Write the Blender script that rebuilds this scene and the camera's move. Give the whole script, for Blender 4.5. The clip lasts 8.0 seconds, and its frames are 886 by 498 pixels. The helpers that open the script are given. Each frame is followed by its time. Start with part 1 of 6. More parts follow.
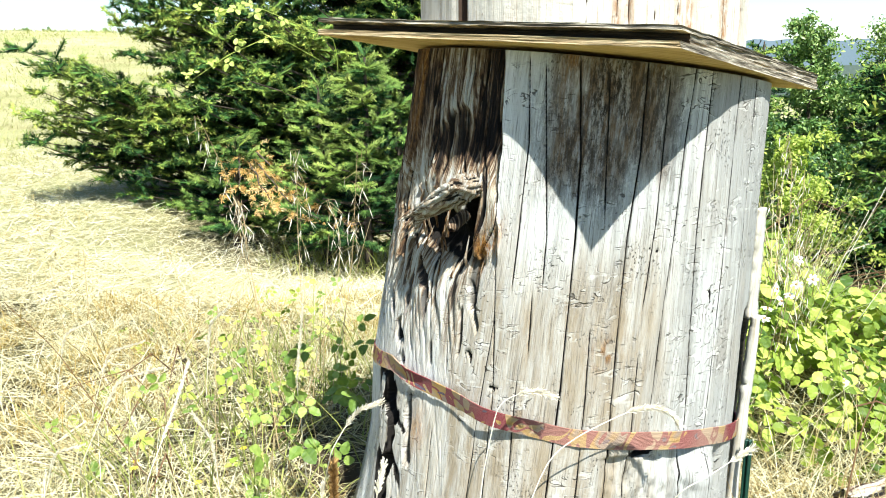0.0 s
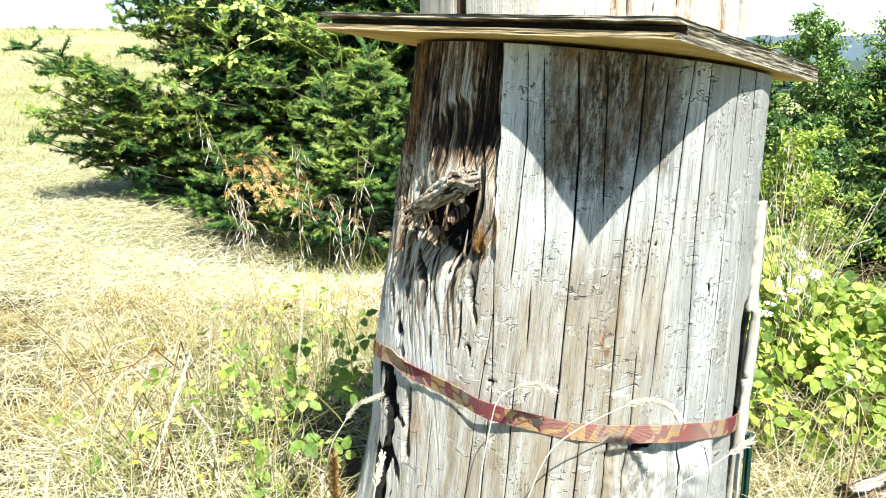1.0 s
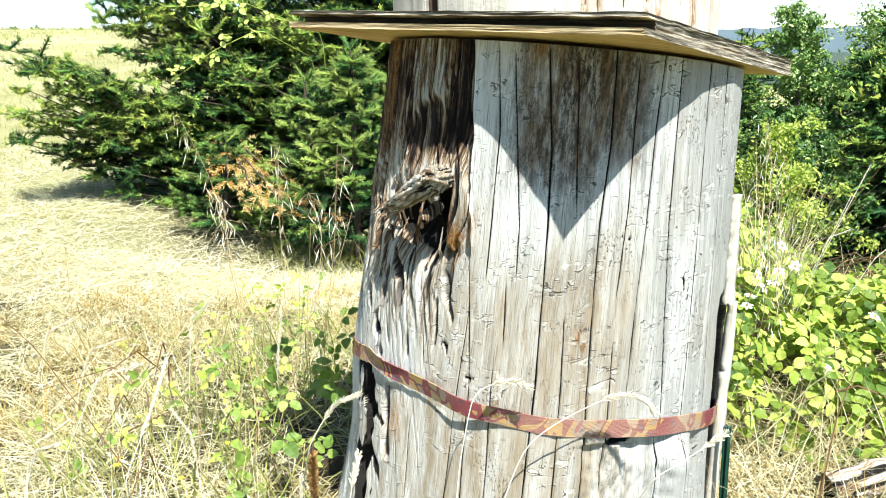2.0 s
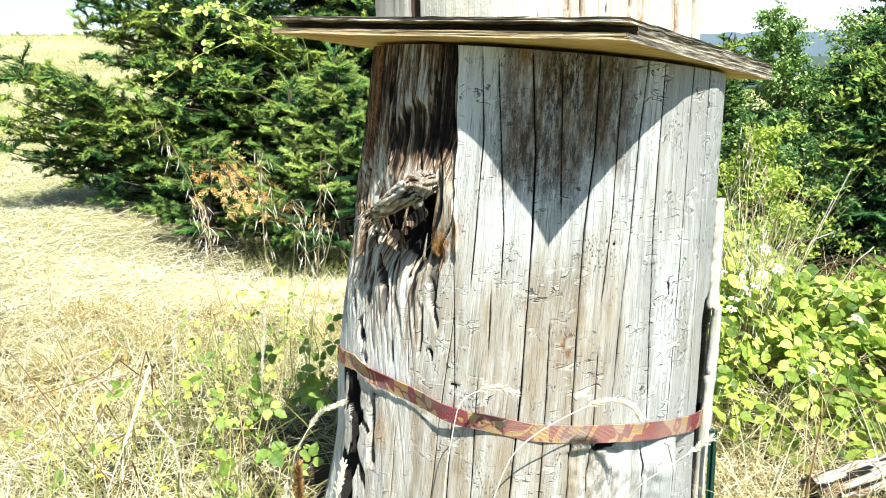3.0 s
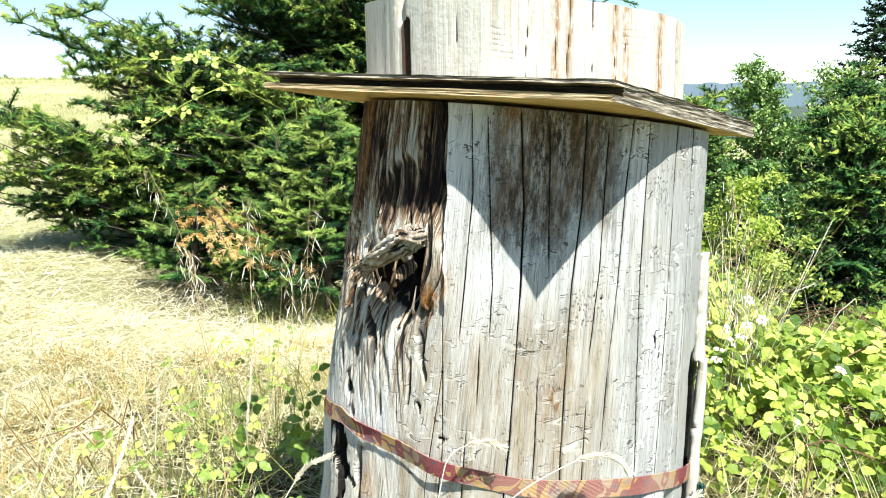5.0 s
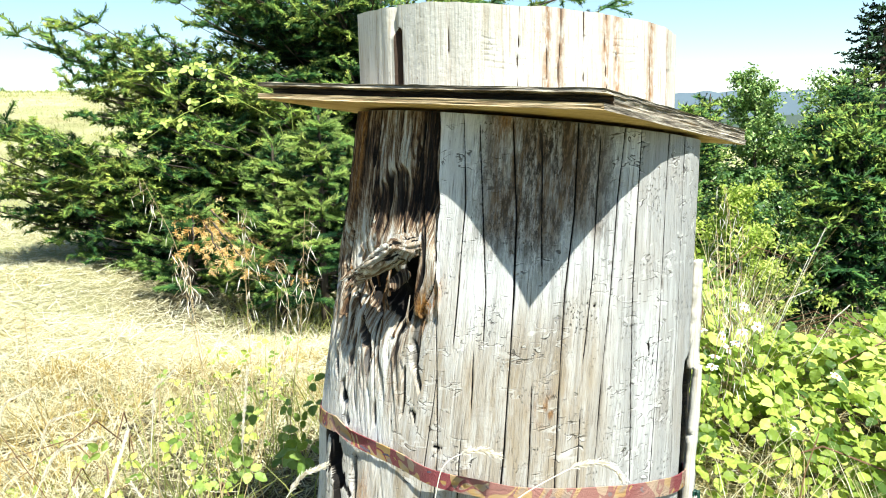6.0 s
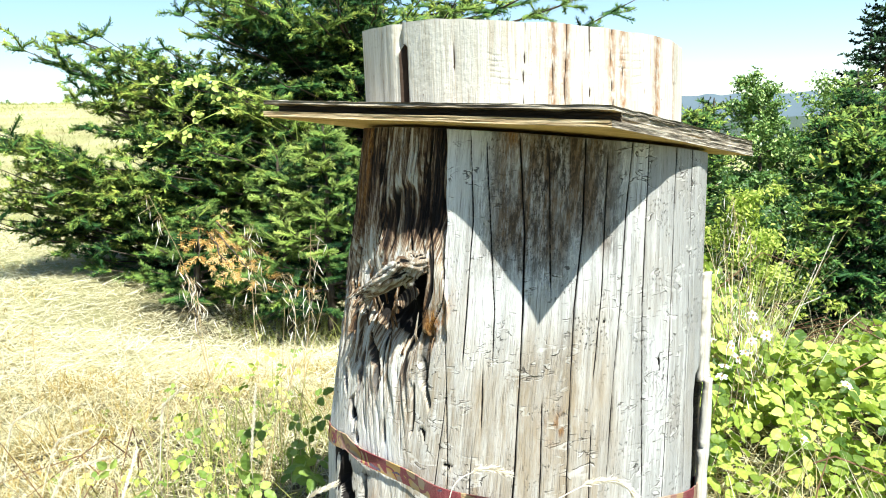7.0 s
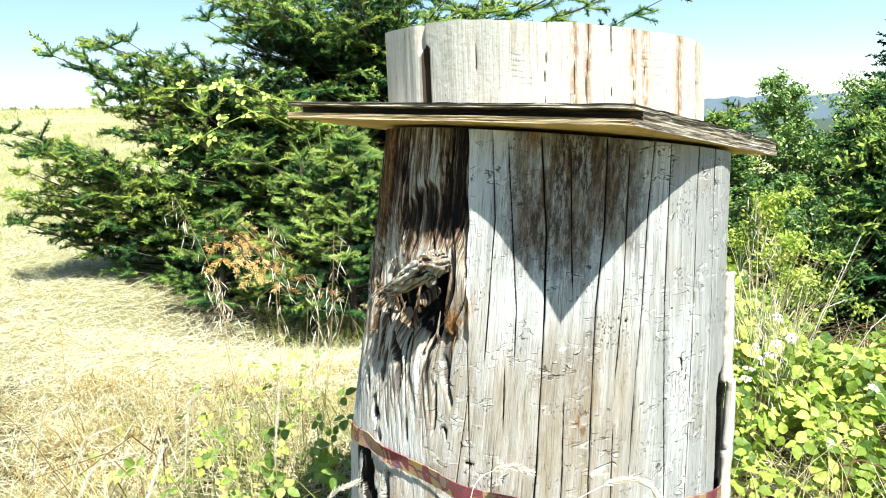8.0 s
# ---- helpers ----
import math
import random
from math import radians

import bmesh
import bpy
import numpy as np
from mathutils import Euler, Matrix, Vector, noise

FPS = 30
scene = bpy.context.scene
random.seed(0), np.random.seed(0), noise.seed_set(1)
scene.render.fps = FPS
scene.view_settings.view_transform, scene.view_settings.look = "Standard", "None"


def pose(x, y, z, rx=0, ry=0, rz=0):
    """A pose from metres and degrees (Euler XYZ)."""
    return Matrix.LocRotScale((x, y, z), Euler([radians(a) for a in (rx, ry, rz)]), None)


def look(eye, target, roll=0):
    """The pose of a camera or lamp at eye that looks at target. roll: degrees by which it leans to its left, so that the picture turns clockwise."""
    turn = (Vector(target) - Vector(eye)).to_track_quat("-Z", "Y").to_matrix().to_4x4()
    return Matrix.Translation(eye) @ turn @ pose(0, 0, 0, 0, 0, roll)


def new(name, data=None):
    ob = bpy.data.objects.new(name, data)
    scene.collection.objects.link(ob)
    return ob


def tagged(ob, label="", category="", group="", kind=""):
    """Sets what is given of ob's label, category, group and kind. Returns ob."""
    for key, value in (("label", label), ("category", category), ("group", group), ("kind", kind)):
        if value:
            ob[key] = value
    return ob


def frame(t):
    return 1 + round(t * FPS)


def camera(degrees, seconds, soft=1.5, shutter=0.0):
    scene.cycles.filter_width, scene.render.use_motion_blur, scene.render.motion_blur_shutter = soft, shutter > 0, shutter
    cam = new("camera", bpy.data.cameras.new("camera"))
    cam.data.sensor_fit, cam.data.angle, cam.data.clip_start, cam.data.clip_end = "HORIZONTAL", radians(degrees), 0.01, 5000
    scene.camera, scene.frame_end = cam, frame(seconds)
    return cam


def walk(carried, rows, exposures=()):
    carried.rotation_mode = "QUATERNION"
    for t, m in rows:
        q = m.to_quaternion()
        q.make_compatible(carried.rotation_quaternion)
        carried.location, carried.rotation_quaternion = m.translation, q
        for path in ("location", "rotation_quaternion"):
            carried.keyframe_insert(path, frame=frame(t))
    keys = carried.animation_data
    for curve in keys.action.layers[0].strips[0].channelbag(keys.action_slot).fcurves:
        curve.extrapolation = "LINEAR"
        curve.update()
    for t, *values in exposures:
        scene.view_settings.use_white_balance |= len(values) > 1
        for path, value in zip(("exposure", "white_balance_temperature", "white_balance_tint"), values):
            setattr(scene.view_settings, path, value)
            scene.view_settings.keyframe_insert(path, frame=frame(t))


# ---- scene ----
cam = camera(58.6, 8.0, soft=1.0)
PATH = [
    (0, (-0.027, 0.01, 1.177), (-0.036, 1.957, 0.723), -0.6),
    (0.5, (-0.027, 0.005, 1.174), (-0.048, 1.953, 0.718), -0.6),
    (1, (-0.013, 0.008, 1.17), (-0.037, 1.954, 0.709), -0.8),
    (1.5, (0.008, 0.009, 1.171), (-0.005, 1.952, 0.7), -1.1),
    (3, (0.017, 0.017, 1.173), (0.057, 1.963, 0.713), -1.6),
    (3.5, (0.006, 0.022, 1.177), (0.061, 1.973, 0.743), -1.4),
    (4, (0.004, 0.016, 1.189), (0.073, 1.974, 0.784), -1.2),
    (4.5, (0.003, 0.015, 1.19), (0.081, 1.979, 0.817), -1.1),
    (5, (0.009, 0.009, 1.192), (0.091, 1.976, 0.842), -1.0),
    (6.5, (0.017, 0.003, 1.19), (0.105, 1.976, 0.872), -1.7),
    (7, (0.012, 0.012, 1.211), (0.089, 1.987, 0.901), -2.1),
    (7.5, (0.012, 0.001, 1.2), (0.065, 1.978, 0.899), -2.3),
    (8, (0.012, 0.001, 1.204), (0.033, 1.979, 0.905), -2.3),
]
walk(cam, [(t, look(e, g, r)) for t, e, g, r in PATH], [(0, 1.38, 6250, 5), (8, 1.38, 6250, 5)])

# ---- world and sun ----
SUN_WAY = Vector((0.25, -0.533, 1.0)).normalized()
world = bpy.data.worlds.new("sky")
scene.world = world
world.use_nodes = True
wn = world.node_tree.nodes
sky = wn.new("ShaderNodeTexSky")
sky.sky_type, sky.sun_disc = "NISHITA", False
sky.sun_elevation, sky.sun_rotation = math.asin(SUN_WAY.z), math.atan2(SUN_WAY.x, SUN_WAY.y)
sky.air_density, sky.dust_density, sky.ozone_density = 1.0, 0.1, 2.5
world.node_tree.links.new(sky.outputs[0], wn["Background"].inputs[0])
wn["Background"].inputs[1].default_value = 0.075
sun = bpy.data.lights.new("sun", "SUN")
sun.energy, sun.angle, sun.color = 5.0, radians(0.55), (1.0, 0.97, 0.9)
new("sun", sun).matrix_world = look(SUN_WAY * 30, (0, 0, 0))


# ---- materials ----
class Mat:
    """A small node-graph writer."""

    def __init__(self, name, rough=0.8):
        self.m = bpy.data.materials.new(name)
        self.m.use_nodes = True
        self.t = self.m.node_tree
        self.b = self.t.nodes["Principled BSDF"]
        self.b.inputs["Roughness"].default_value = rough
        self.b.inputs["Specular IOR Level"].default_value = 0.3

    def n(self, kind, **values):
        node = self.t.nodes.new("ShaderNode" + kind)
        for k, v in values.items():
            setattr(node, k, v)
        return node

    def link(self, a, b):
        self.t.links.new(a, b)

    def coords(self, scale=(1, 1, 1), attr="", kind="Object"):
        if attr:
            src = self.n("Attribute", attribute_name=attr).outputs["Vector"]
        else:
            src = self.n("TexCoord").outputs[kind]
        mp = self.n("Mapping")
        mp.inputs["Scale"].default_value = scale
        self.link(src, mp.inputs["Vector"])
        return mp.outputs[0]

    def noise(self, vec, scale=1.0, detail=4.0, rough=0.6, distort=0.0):
        x = self.n("TexNoise")
        for k, v in (("Scale", scale), ("Detail", detail), ("Roughness", rough), ("Distortion", distort)):
            x.inputs[k].default_value = v
        self.link(vec, x.inputs["Vector"])
        return x.outputs["Fac"]

    def ramp(self, fac, stops):
        r = self.n("ValToRGB")
        el = r.color_ramp.elements
        while len(el) < len(stops):
            el.new(0.5)
        for e, (p, c) in zip(el, stops):
            e.position = p
            e.color = (*c, 1) if len(c) == 3 else c
        self.link(fac, r.inputs[0])
        return r.outputs[0]

    def step(self, fac, a, b):
        r = self.n("MapRange")
        r.inputs["From Min"].default_value, r.inputs["From Max"].default_value = a, b
        self.link(fac, r.inputs["Value"])
        return r.outputs[0]

    def mix(self, fac, a, b, blend="MIX"):
        x = self.n("Mix", data_type="RGBA", blend_type=blend)
        if isinstance(fac, (int, float)):
            x.inputs["Factor"].default_value = fac
        else:
            self.link(fac, x.inputs["Factor"])
        for sock, v in ((x.inputs[6], a), (x.inputs[7], b)):
            if isinstance(v, tuple):
                sock.default_value = (*v, 1)
            else:
                self.link(v, sock)
        return x.outputs[2]

    def math(self, op, a, b=0.0):
        x = self.n("Math", operation=op)
        for sock, v in ((x.inputs[0], a), (x.inputs[1], b)):
            if isinstance(v, (int, float)):
                sock.default_value = v
            else:
                self.link(v, sock)
        return x.outputs[0]

    def attr(self, name):
        return self.n("Attribute", attribute_name=name).outputs["Fac"]

    def colour(self, c):
        if isinstance(c, tuple):
            self.b.inputs["Base Color"].default_value = (*c, 1)
        else:
            self.link(c, self.b.inputs["Base Color"])

    def bump(self, height, dist=0.01, strength=1.0):
        x = self.n("Bump")
        x.inputs["Distance"].default_value, x.inputs["Strength"].default_value = dist, strength
        self.link(height, x.inputs["Height"])
        self.link(x.outputs[0], self.b.inputs["Normal"])

    def thin(self, colour, amount=0.35):
        """Light that shines through a leaf."""
        tr = self.n("BsdfTranslucent")
        if isinstance(colour, tuple):
            tr.inputs[0].default_value = (*colour, 1)
        else:
            self.link(colour, tr.inputs[0])
        mx = self.n("MixShader")
        mx.inputs[0].default_value = amount
        self.link(self.b.outputs[0], mx.inputs[1])
        self.link(tr.outputs[0], mx.inputs[2])
        self.link(mx.outputs[0], self.t.nodes["Material Output"].inputs[0])


def weathered_wood():
    k = Mat("weathered_wood", 0.85)
    w = lambda sx, sy, det=5, ro=0.65, dis=0.0: k.noise(k.coords((sx, sy, 1), "wood"), 1, det, ro, dis)
    broad, fine, tiny = w(38, 2.2, 5, 0.6), w(420, 11, 4, 0.7), w(420, 130, 3, 0.6)
    tone = k.math("ADD", broad, k.math("MULTIPLY", k.attr("strip"), 0.05))
    col = k.ramp(tone, ((0.25, (0.34, 0.335, 0.315)), (0.42, (0.56, 0.555, 0.53)), (0.58, (0.72, 0.72, 0.7)), (0.75, (0.82, 0.825, 0.81))))
    # beige, less bleached wood
    col = k.mix(k.math("MULTIPLY", k.attr("warm"), k.step(w(34, 4.5, 7, 0.7), 0.24, 0.6)), col, (0.31, 0.25, 0.172))
    col = k.mix(k.math("MULTIPLY", k.step(w(6, 2.6, 5, 0.65), 0.48, 0.64), 0.3), col, (0.33, 0.265, 0.19))
    # vertical grain and open pores
    col = k.mix(k.math("MULTIPLY", k.step(fine, 0.46, 0.33), 0.75), col, (0.11, 0.09, 0.068))
    streak = w(150, 4.5, 6, 0.7)
    col = k.mix(k.math("MULTIPLY", k.step(streak, 0.42, 0.34), 0.45), col, (0.14, 0.115, 0.085))
    fleck = k.math("MULTIPLY", k.step(w(240, 130, 3, 0.6), 0.43, 0.34), k.step(w(11, 7, 4, 0.6), 0.53, 0.63))
    col = k.mix(k.math("MULTIPLY", fleck, 0.85), col, (0.06, 0.048, 0.036))
    # beetle galleries: thin wandering lines in patches, shadow line and lit lip painted
    level = w(18, 44, 2, 0.5, 0.9)
    patch = k.math("MULTIPLY", k.step(w(28, 36, 2, 0.6), 0.49, 0.55), k.step(w(6, 5, 3, 0.6), 0.48, 0.56))
    worm = k.math("MULTIPLY", k.step(k.math("ABSOLUTE", k.math("SUBTRACT", level, 0.5)), 0.018, 0.007), patch)
    lip = k.math("MULTIPLY", k.step(k.math("ABSOLUTE", k.math("SUBTRACT", level, 0.55)), 0.05, 0.02), patch)
    cross = k.math("MULTIPLY", k.step(w(28, 380, 2, 0.5), 0.34, 0.28), k.step(w(14, 9, 3, 0.6), 0.54, 0.62))
    col = k.mix(k.math("MULTIPLY", lip, 0.4), col, (0.74, 0.72, 0.67))
    col = k.mix(k.math("MAXIMUM", k.math("MULTIPLY", worm, 0.8), k.math("MULTIPLY", cross, 0.8)), col, (0.055, 0.045, 0.035))
    # brown staining under the board, deepened to darken the shade there
    stain_depth = k.attr("stain")
    st = k.math("MULTIPLY", stain_depth, k.math("MULTIPLY", k.step(w(95, 24, 9, 0.85), 0.46, 0.53), k.step(w(9, 4, 4, 0.6), 0.34, 0.46)))
    col = k.mix(k.math("MULTIPLY", k.step(stain_depth, 0.5, 1.0), k.step(w(40, 5, 8, 0.8), 0.34, 0.54)), col, (0.17, 0.112, 0.066))
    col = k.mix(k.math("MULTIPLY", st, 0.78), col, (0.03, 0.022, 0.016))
    # the torn flank: fibres from near black through brown and tan to cream
    torn = k.attr("torn")
    fibre = k.math("ADD", k.math("MULTIPLY", w(70, 4.0, 8, 0.74, 0.3), 0.6), k.math("MULTIPLY", w(260, 9, 5, 0.7), 0.4))
    depth = k.math("ADD", k.math("ADD", k.math("MULTIPLY", k.math("SUBTRACT", fibre, 0.5), 1.35), 0.5), k.math("MULTIPLY", k.math("SUBTRACT", 0.5, k.attr("brown")), 0.22))
    flesh = k.ramp(depth, ((0.38, (0.012, 0.008, 0.006)), (0.44, (0.05, 0.028, 0.017)), (0.49, (0.17, 0.1, 0.055)), (0.545, (0.38, 0.28, 0.18)), (0.6, (0.6, 0.555, 0.465)), (0.7, (0.74, 0.725, 0.68))))
    col = k.mix(torn, col, flesh)
    rot = k.ramp(tiny, ((0.3, (0.1, 0.035, 0.01)), (0.5, (0.4, 0.17, 0.035)), (0.7, (0.62, 0.36, 0.12))))
    col = k.mix(k.math("MULTIPLY", k.attr("rot"), k.step(w(90, 16, 5, 0.7), 0.38, 0.54)), col, rot)
    # black of the cracks, also painted into hollows and gaps as their shade
    col = k.mix(k.step(k.attr("crack_and_shade"), 0.3, 0.6), col, (0.012, 0.009, 0.007))
    k.colour(col)
    h = k.math("ADD", k.math("MULTIPLY", fine, 0.6), k.math("ADD", k.math("MULTIPLY", tiny, 0.3), k.math("MULTIPLY", streak, 0.5)))
    h = k.math("SUBTRACT", h, k.math("MULTIPLY", k.math("MAXIMUM", k.math("MAXIMUM", worm, cross), fleck), 0.9))
    h = k.math("ADD", h, k.math("MULTIPLY", k.math("MULTIPLY", fibre, torn), 6.5))
    k.bump(h, 0.004, 1.0)
    return k.m


def drum_wood():
    k = Mat("fresh_cut_wood", 0.8)
    fine = k.noise(k.coords((200, 7, 1), "wood"), 1, 5, 0.6)
    broad = k.noise(k.coords((22, 2, 1), "wood"), 1, 4, 0.6)
    col = k.ramp(broad, ((0.25, (0.36, 0.32, 0.25)), (0.42, (0.49, 0.465, 0.4)), (0.7, (0.62, 0.6, 0.545))))
    col = k.mix(k.math("MULTIPLY", k.step(fine, 0.5, 0.34), 0.7), col, (0.34, 0.27, 0.18))
    pits = k.math("MULTIPLY", k.step(k.noise(k.coords((230, 120, 1), "wood"), 1, 3, 0.6), 0.38, 0.31), k.step(k.noise(k.coords((14, 14, 1), "wood"), 1, 4, 0.6), 0.45, 0.6))
    col = k.mix(k.math("MULTIPLY", pits, 0.85), col, (0.17, 0.12, 0.07))
    lines = k.step(k.noise(k.coords((330, 3.5, 1), "wood"), 1, 4, 0.7), 0.39, 0.33)
    col = k.mix(k.math("MULTIPLY", lines, 0.75), col, (0.2, 0.15, 0.1))
    col = k.mix(k.math("MULTIPLY", k.attr("stain"), k.step(k.noise(k.coords((120, 30, 1), "wood"), 1, 5, 0.7), 0.36, 0.56)), col, (0.26, 0.13, 0.05))
    col = k.mix(k.step(k.attr("crack_and_shade"), 0.3, 0.62), col, (0.05, 0.03, 0.018))
    k.colour(col)
    k.bump(k.math("ADD", fine, k.noise(k.coords((60, 60, 1), "wood"), 1, 3)), 0.003, 0.6)
    return k.m


def plywood(name, dark, mid, light, axis_scale):
    k = Mat(name, 0.85)
    # the plies lie in the tilted plane of the board
    sep = k.n("SeparateXYZ")
    k.link(k.n("TexCoord").outputs["Object"], sep.inputs[0])
    up = k.math("ADD", sep.outputs[2], k.math("ADD", k.math("MULTIPLY", sep.outputs[0], 0.114), k.math("MULTIPLY", sep.outputs[1], 0.05)))
    sheets = []
    for scale in (axis_scale, (5, 5, 420)):
        com = k.n("CombineXYZ")
        for sock, src, m in zip(com.inputs, (sep.outputs[0], sep.outputs[1], up), scale):
            k.link(k.math("MULTIPLY", src, m), sock)
        sheets.append(com.outputs[0])
    a = k.noise(sheets[0], 1, 6, 0.68)
    layers = k.noise(sheets[1], 1, 3, 0.6)
    col = k.ramp(k.math("ADD", k.math("MULTIPLY", a, 0.7), k.math("MULTIPLY", layers, 0.3)), ((0.36, dark), (0.49, mid), (0.62, light)))
    k.colour(col)
    k.bump(k.math("ADD", a, layers), 0.006, 0.8)
    return k.m


def leafy(name, stops, through_col, amount=0.3, rough=0.55, scale=3.0, spec=0.3, shoots=False):
    """Foliage: its tone varies from leaf to leaf and in wide patches."""
    k = Mat(name, rough)
    k.b.inputs["Specular IOR Level"].default_value = spec
    isl = k.n("NewGeometry").outputs["Random Per Island"]
    ob = k.n("ObjectInfo").outputs["Random"]
    patch = k.noise(k.coords((scale, scale, scale)), 1, 3, 0.6)
    own = k.math("MULTIPLY", isl, 0.4)
    if shoots:
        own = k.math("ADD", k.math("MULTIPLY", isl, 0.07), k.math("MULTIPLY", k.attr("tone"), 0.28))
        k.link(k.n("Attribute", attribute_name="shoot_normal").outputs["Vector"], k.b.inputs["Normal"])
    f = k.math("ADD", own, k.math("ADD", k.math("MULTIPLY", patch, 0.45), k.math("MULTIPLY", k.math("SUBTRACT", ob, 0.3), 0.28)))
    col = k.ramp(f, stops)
    k.colour(col)
    if amount:
        k.thin(through_col, amount)
    return k.m


def ground_mat():
    k = Mat("dry_ground", 0.95)
    c1 = k.coords((1, 1, 1))
    wide = k.noise(c1, 0.45, 6, 0.65)
    fib = k.noise(k.coords((9, 55, 5)), 1, 5, 0.7, 1.5)
    fib2 = k.noise(k.coords((60, 12, 5)), 1, 5, 0.7, 1.5)
    col = k.ramp(wide, ((0.3, (0.34, 0.3, 0.13)), (0.5, (0.46, 0.43, 0.21)), (0.7, (0.56, 0.53, 0.3))))
    col = k.mix(k.step(k.math("MULTIPLY", fib, fib2), 0.22, 0.12), col, (0.2, 0.14, 0.06))
    # dark thatch, which also carries painted shade among and under the plants
    col = k.mix(k.math("MULTIPLY", k.attr("thatch_shade"), k.step(k.noise(c1, 2.6, 5, 0.65), 0.7, 0.5)), col, (0.075, 0.052, 0.026))
    green = k.step(k.noise(c1, 0.33, 5, 0.65), 0.48, 0.64)
    col = k.mix(k.math("MULTIPLY", green, 0.6), col, (0.27, 0.3, 0.1))
    col = k.mix(k.attr("bounce_cut"), col, k.ramp(k.math("ADD", k.math("MULTIPLY", k.noise(c1, 1.1, 6, 0.7), 0.6), k.math("MULTIPLY", fib, 0.4)), ((0.36, (0.04, 0.055, 0.02)), (0.48, (0.09, 0.12, 0.035)), (0.6, (0.24, 0.22, 0.09)))))
    col = k.mix(k.attr("far"), col, (0.05, 0.07, 0.05))
    k.colour(col)
    k.bump(k.math("ADD", fib, fib2), 0.05, 0.8)
    return k.m


def bark_mat():
    k = Mat("bark", 0.9)
    a = k.noise(k.coords((30, 30, 5)), 1, 5, 0.7)
    k.colour(k.ramp(a, ((0.3, (0.03, 0.022, 0.016)), (0.55, (0.1, 0.075, 0.055)), (0.75, (0.19, 0.16, 0.13)))))
    k.bump(a, 0.02)
    return k.m


def webbing_mat():
    k = Mat("webbing", 0.7)
    c = k.coords((1, 1, 1), "wood")
    base = k.ramp(k.noise(k.coords((11, 16, 1), "wood"), 1, 1, 0.5, 0.8), ((0.38, (0.33, 0.24, 0.2)), (0.44, (0.55, 0.3, 0.06)), (0.53, (0.58, 0.36, 0.1)), (0.6, (0.52, 0.36, 0.24))))
    swirl = k.math("ABSOLUTE", k.math("SUBTRACT", k.noise(k.coords((12, 9, 3), "wood"), 1.2, 1, 0.5, 1.2), 0.5))
    patch = k.step(k.noise(k.coords((11, 10, 7), "wood"), 1.2, 1, 0.5, 0.6), 0.555, 0.57)
    col = k.mix(k.math("MAXIMUM", k.step(swirl, 0.036, 0.03), patch), base, (0.28, 0.018, 0.045))
    dark = k.step(k.noise(k.coords((26, 40, 9), "wood"), 1.2, 1, 0.5, 0.5), 0.69, 0.7)
    col = k.mix(dark, col, (0.09, 0.06, 0.13))
    # sun-bleached stretches
    col = k.mix(k.math("MULTIPLY", k.step(k.noise(k.coords((5, 2, 5), "wood"), 1, 1, 0.5), 0.5, 0.64), 0.4), col, (0.64, 0.47, 0.34))
    sep = k.n("SeparateXYZ")
    k.link(k.n("Attribute", attribute_name="wood").outputs["Vector"], sep.inputs[0])
    fade = k.math("MULTIPLY", k.step(sep.outputs[0], -0.16, -0.06), k.step(sep.outputs[0], 0.27, 0.17))
    col = k.mix(k.math("MULTIPLY", fade, 0.32), col, (0.66, 0.48, 0.34))
    w = k.n("TexWave", wave_type="BANDS", bands_direction="DIAGONAL")
    w.inputs["Scale"].default_value = 260
    k.link(c, w.inputs["Vector"])
    col = k.mix(k.math("MULTIPLY", w.outputs["Fac"], 0.2), col, (0.66, 0.5, 0.36))
    k.colour(col)
    k.bump(w.outputs["Fac"], 0.0015)
    return k.m


M_WOOD, M_DRUM = weathered_wood(), drum_wood()
M_PLY_TOP = plywood("weathered_plywood", (0.028, 0.021, 0.016), (0.2, 0.165, 0.12), (0.6, 0.54, 0.43), (14, 14, 260))
# near black stands in for the shade between plies and behind the slab
M_GAP_SHADE = plywood("gap_shade_wood", (0.006, 0.005, 0.004), (0.022, 0.016, 0.011), (0.06, 0.045, 0.03), (9, 9, 120))
M_PLY_EDGE = plywood("pale_ply_edge", (0.2, 0.13, 0.06), (0.42, 0.3, 0.16), (0.7, 0.56, 0.35), (10, 10, 240))
M_PLY_LOW = plywood("plywood_underside", (0.42, 0.25, 0.08), (0.6, 0.4, 0.15), (0.72, 0.53, 0.25), (6, 60, 60))
M_STRAP = webbing_mat()
M_GROUND, M_BARK = ground_mat(), bark_mat()
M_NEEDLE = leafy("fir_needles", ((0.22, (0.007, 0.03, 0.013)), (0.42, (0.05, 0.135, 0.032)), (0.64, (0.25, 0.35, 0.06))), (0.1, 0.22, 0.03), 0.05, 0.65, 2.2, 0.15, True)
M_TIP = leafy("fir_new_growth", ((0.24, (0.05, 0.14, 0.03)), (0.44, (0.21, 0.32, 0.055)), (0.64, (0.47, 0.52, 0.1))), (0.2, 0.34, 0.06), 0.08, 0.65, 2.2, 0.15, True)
M_YOUNG = leafy("young_fir_needles", ((0.24, (0.04, 0.12, 0.035)), (0.45, (0.18, 0.3, 0.06)), (0.66, (0.41, 0.5, 0.12))), (0.2, 0.34, 0.1), 0.08, 0.65, 2.2, 0.15, True)
M_DARK = leafy("dark_fir_needles", ((0.25, (0.006, 0.02, 0.009)), (0.75, (0.035, 0.075, 0.025))), (0.03, 0.06, 0.02), 0.1, 0.7, 0.5, 0.1, True)
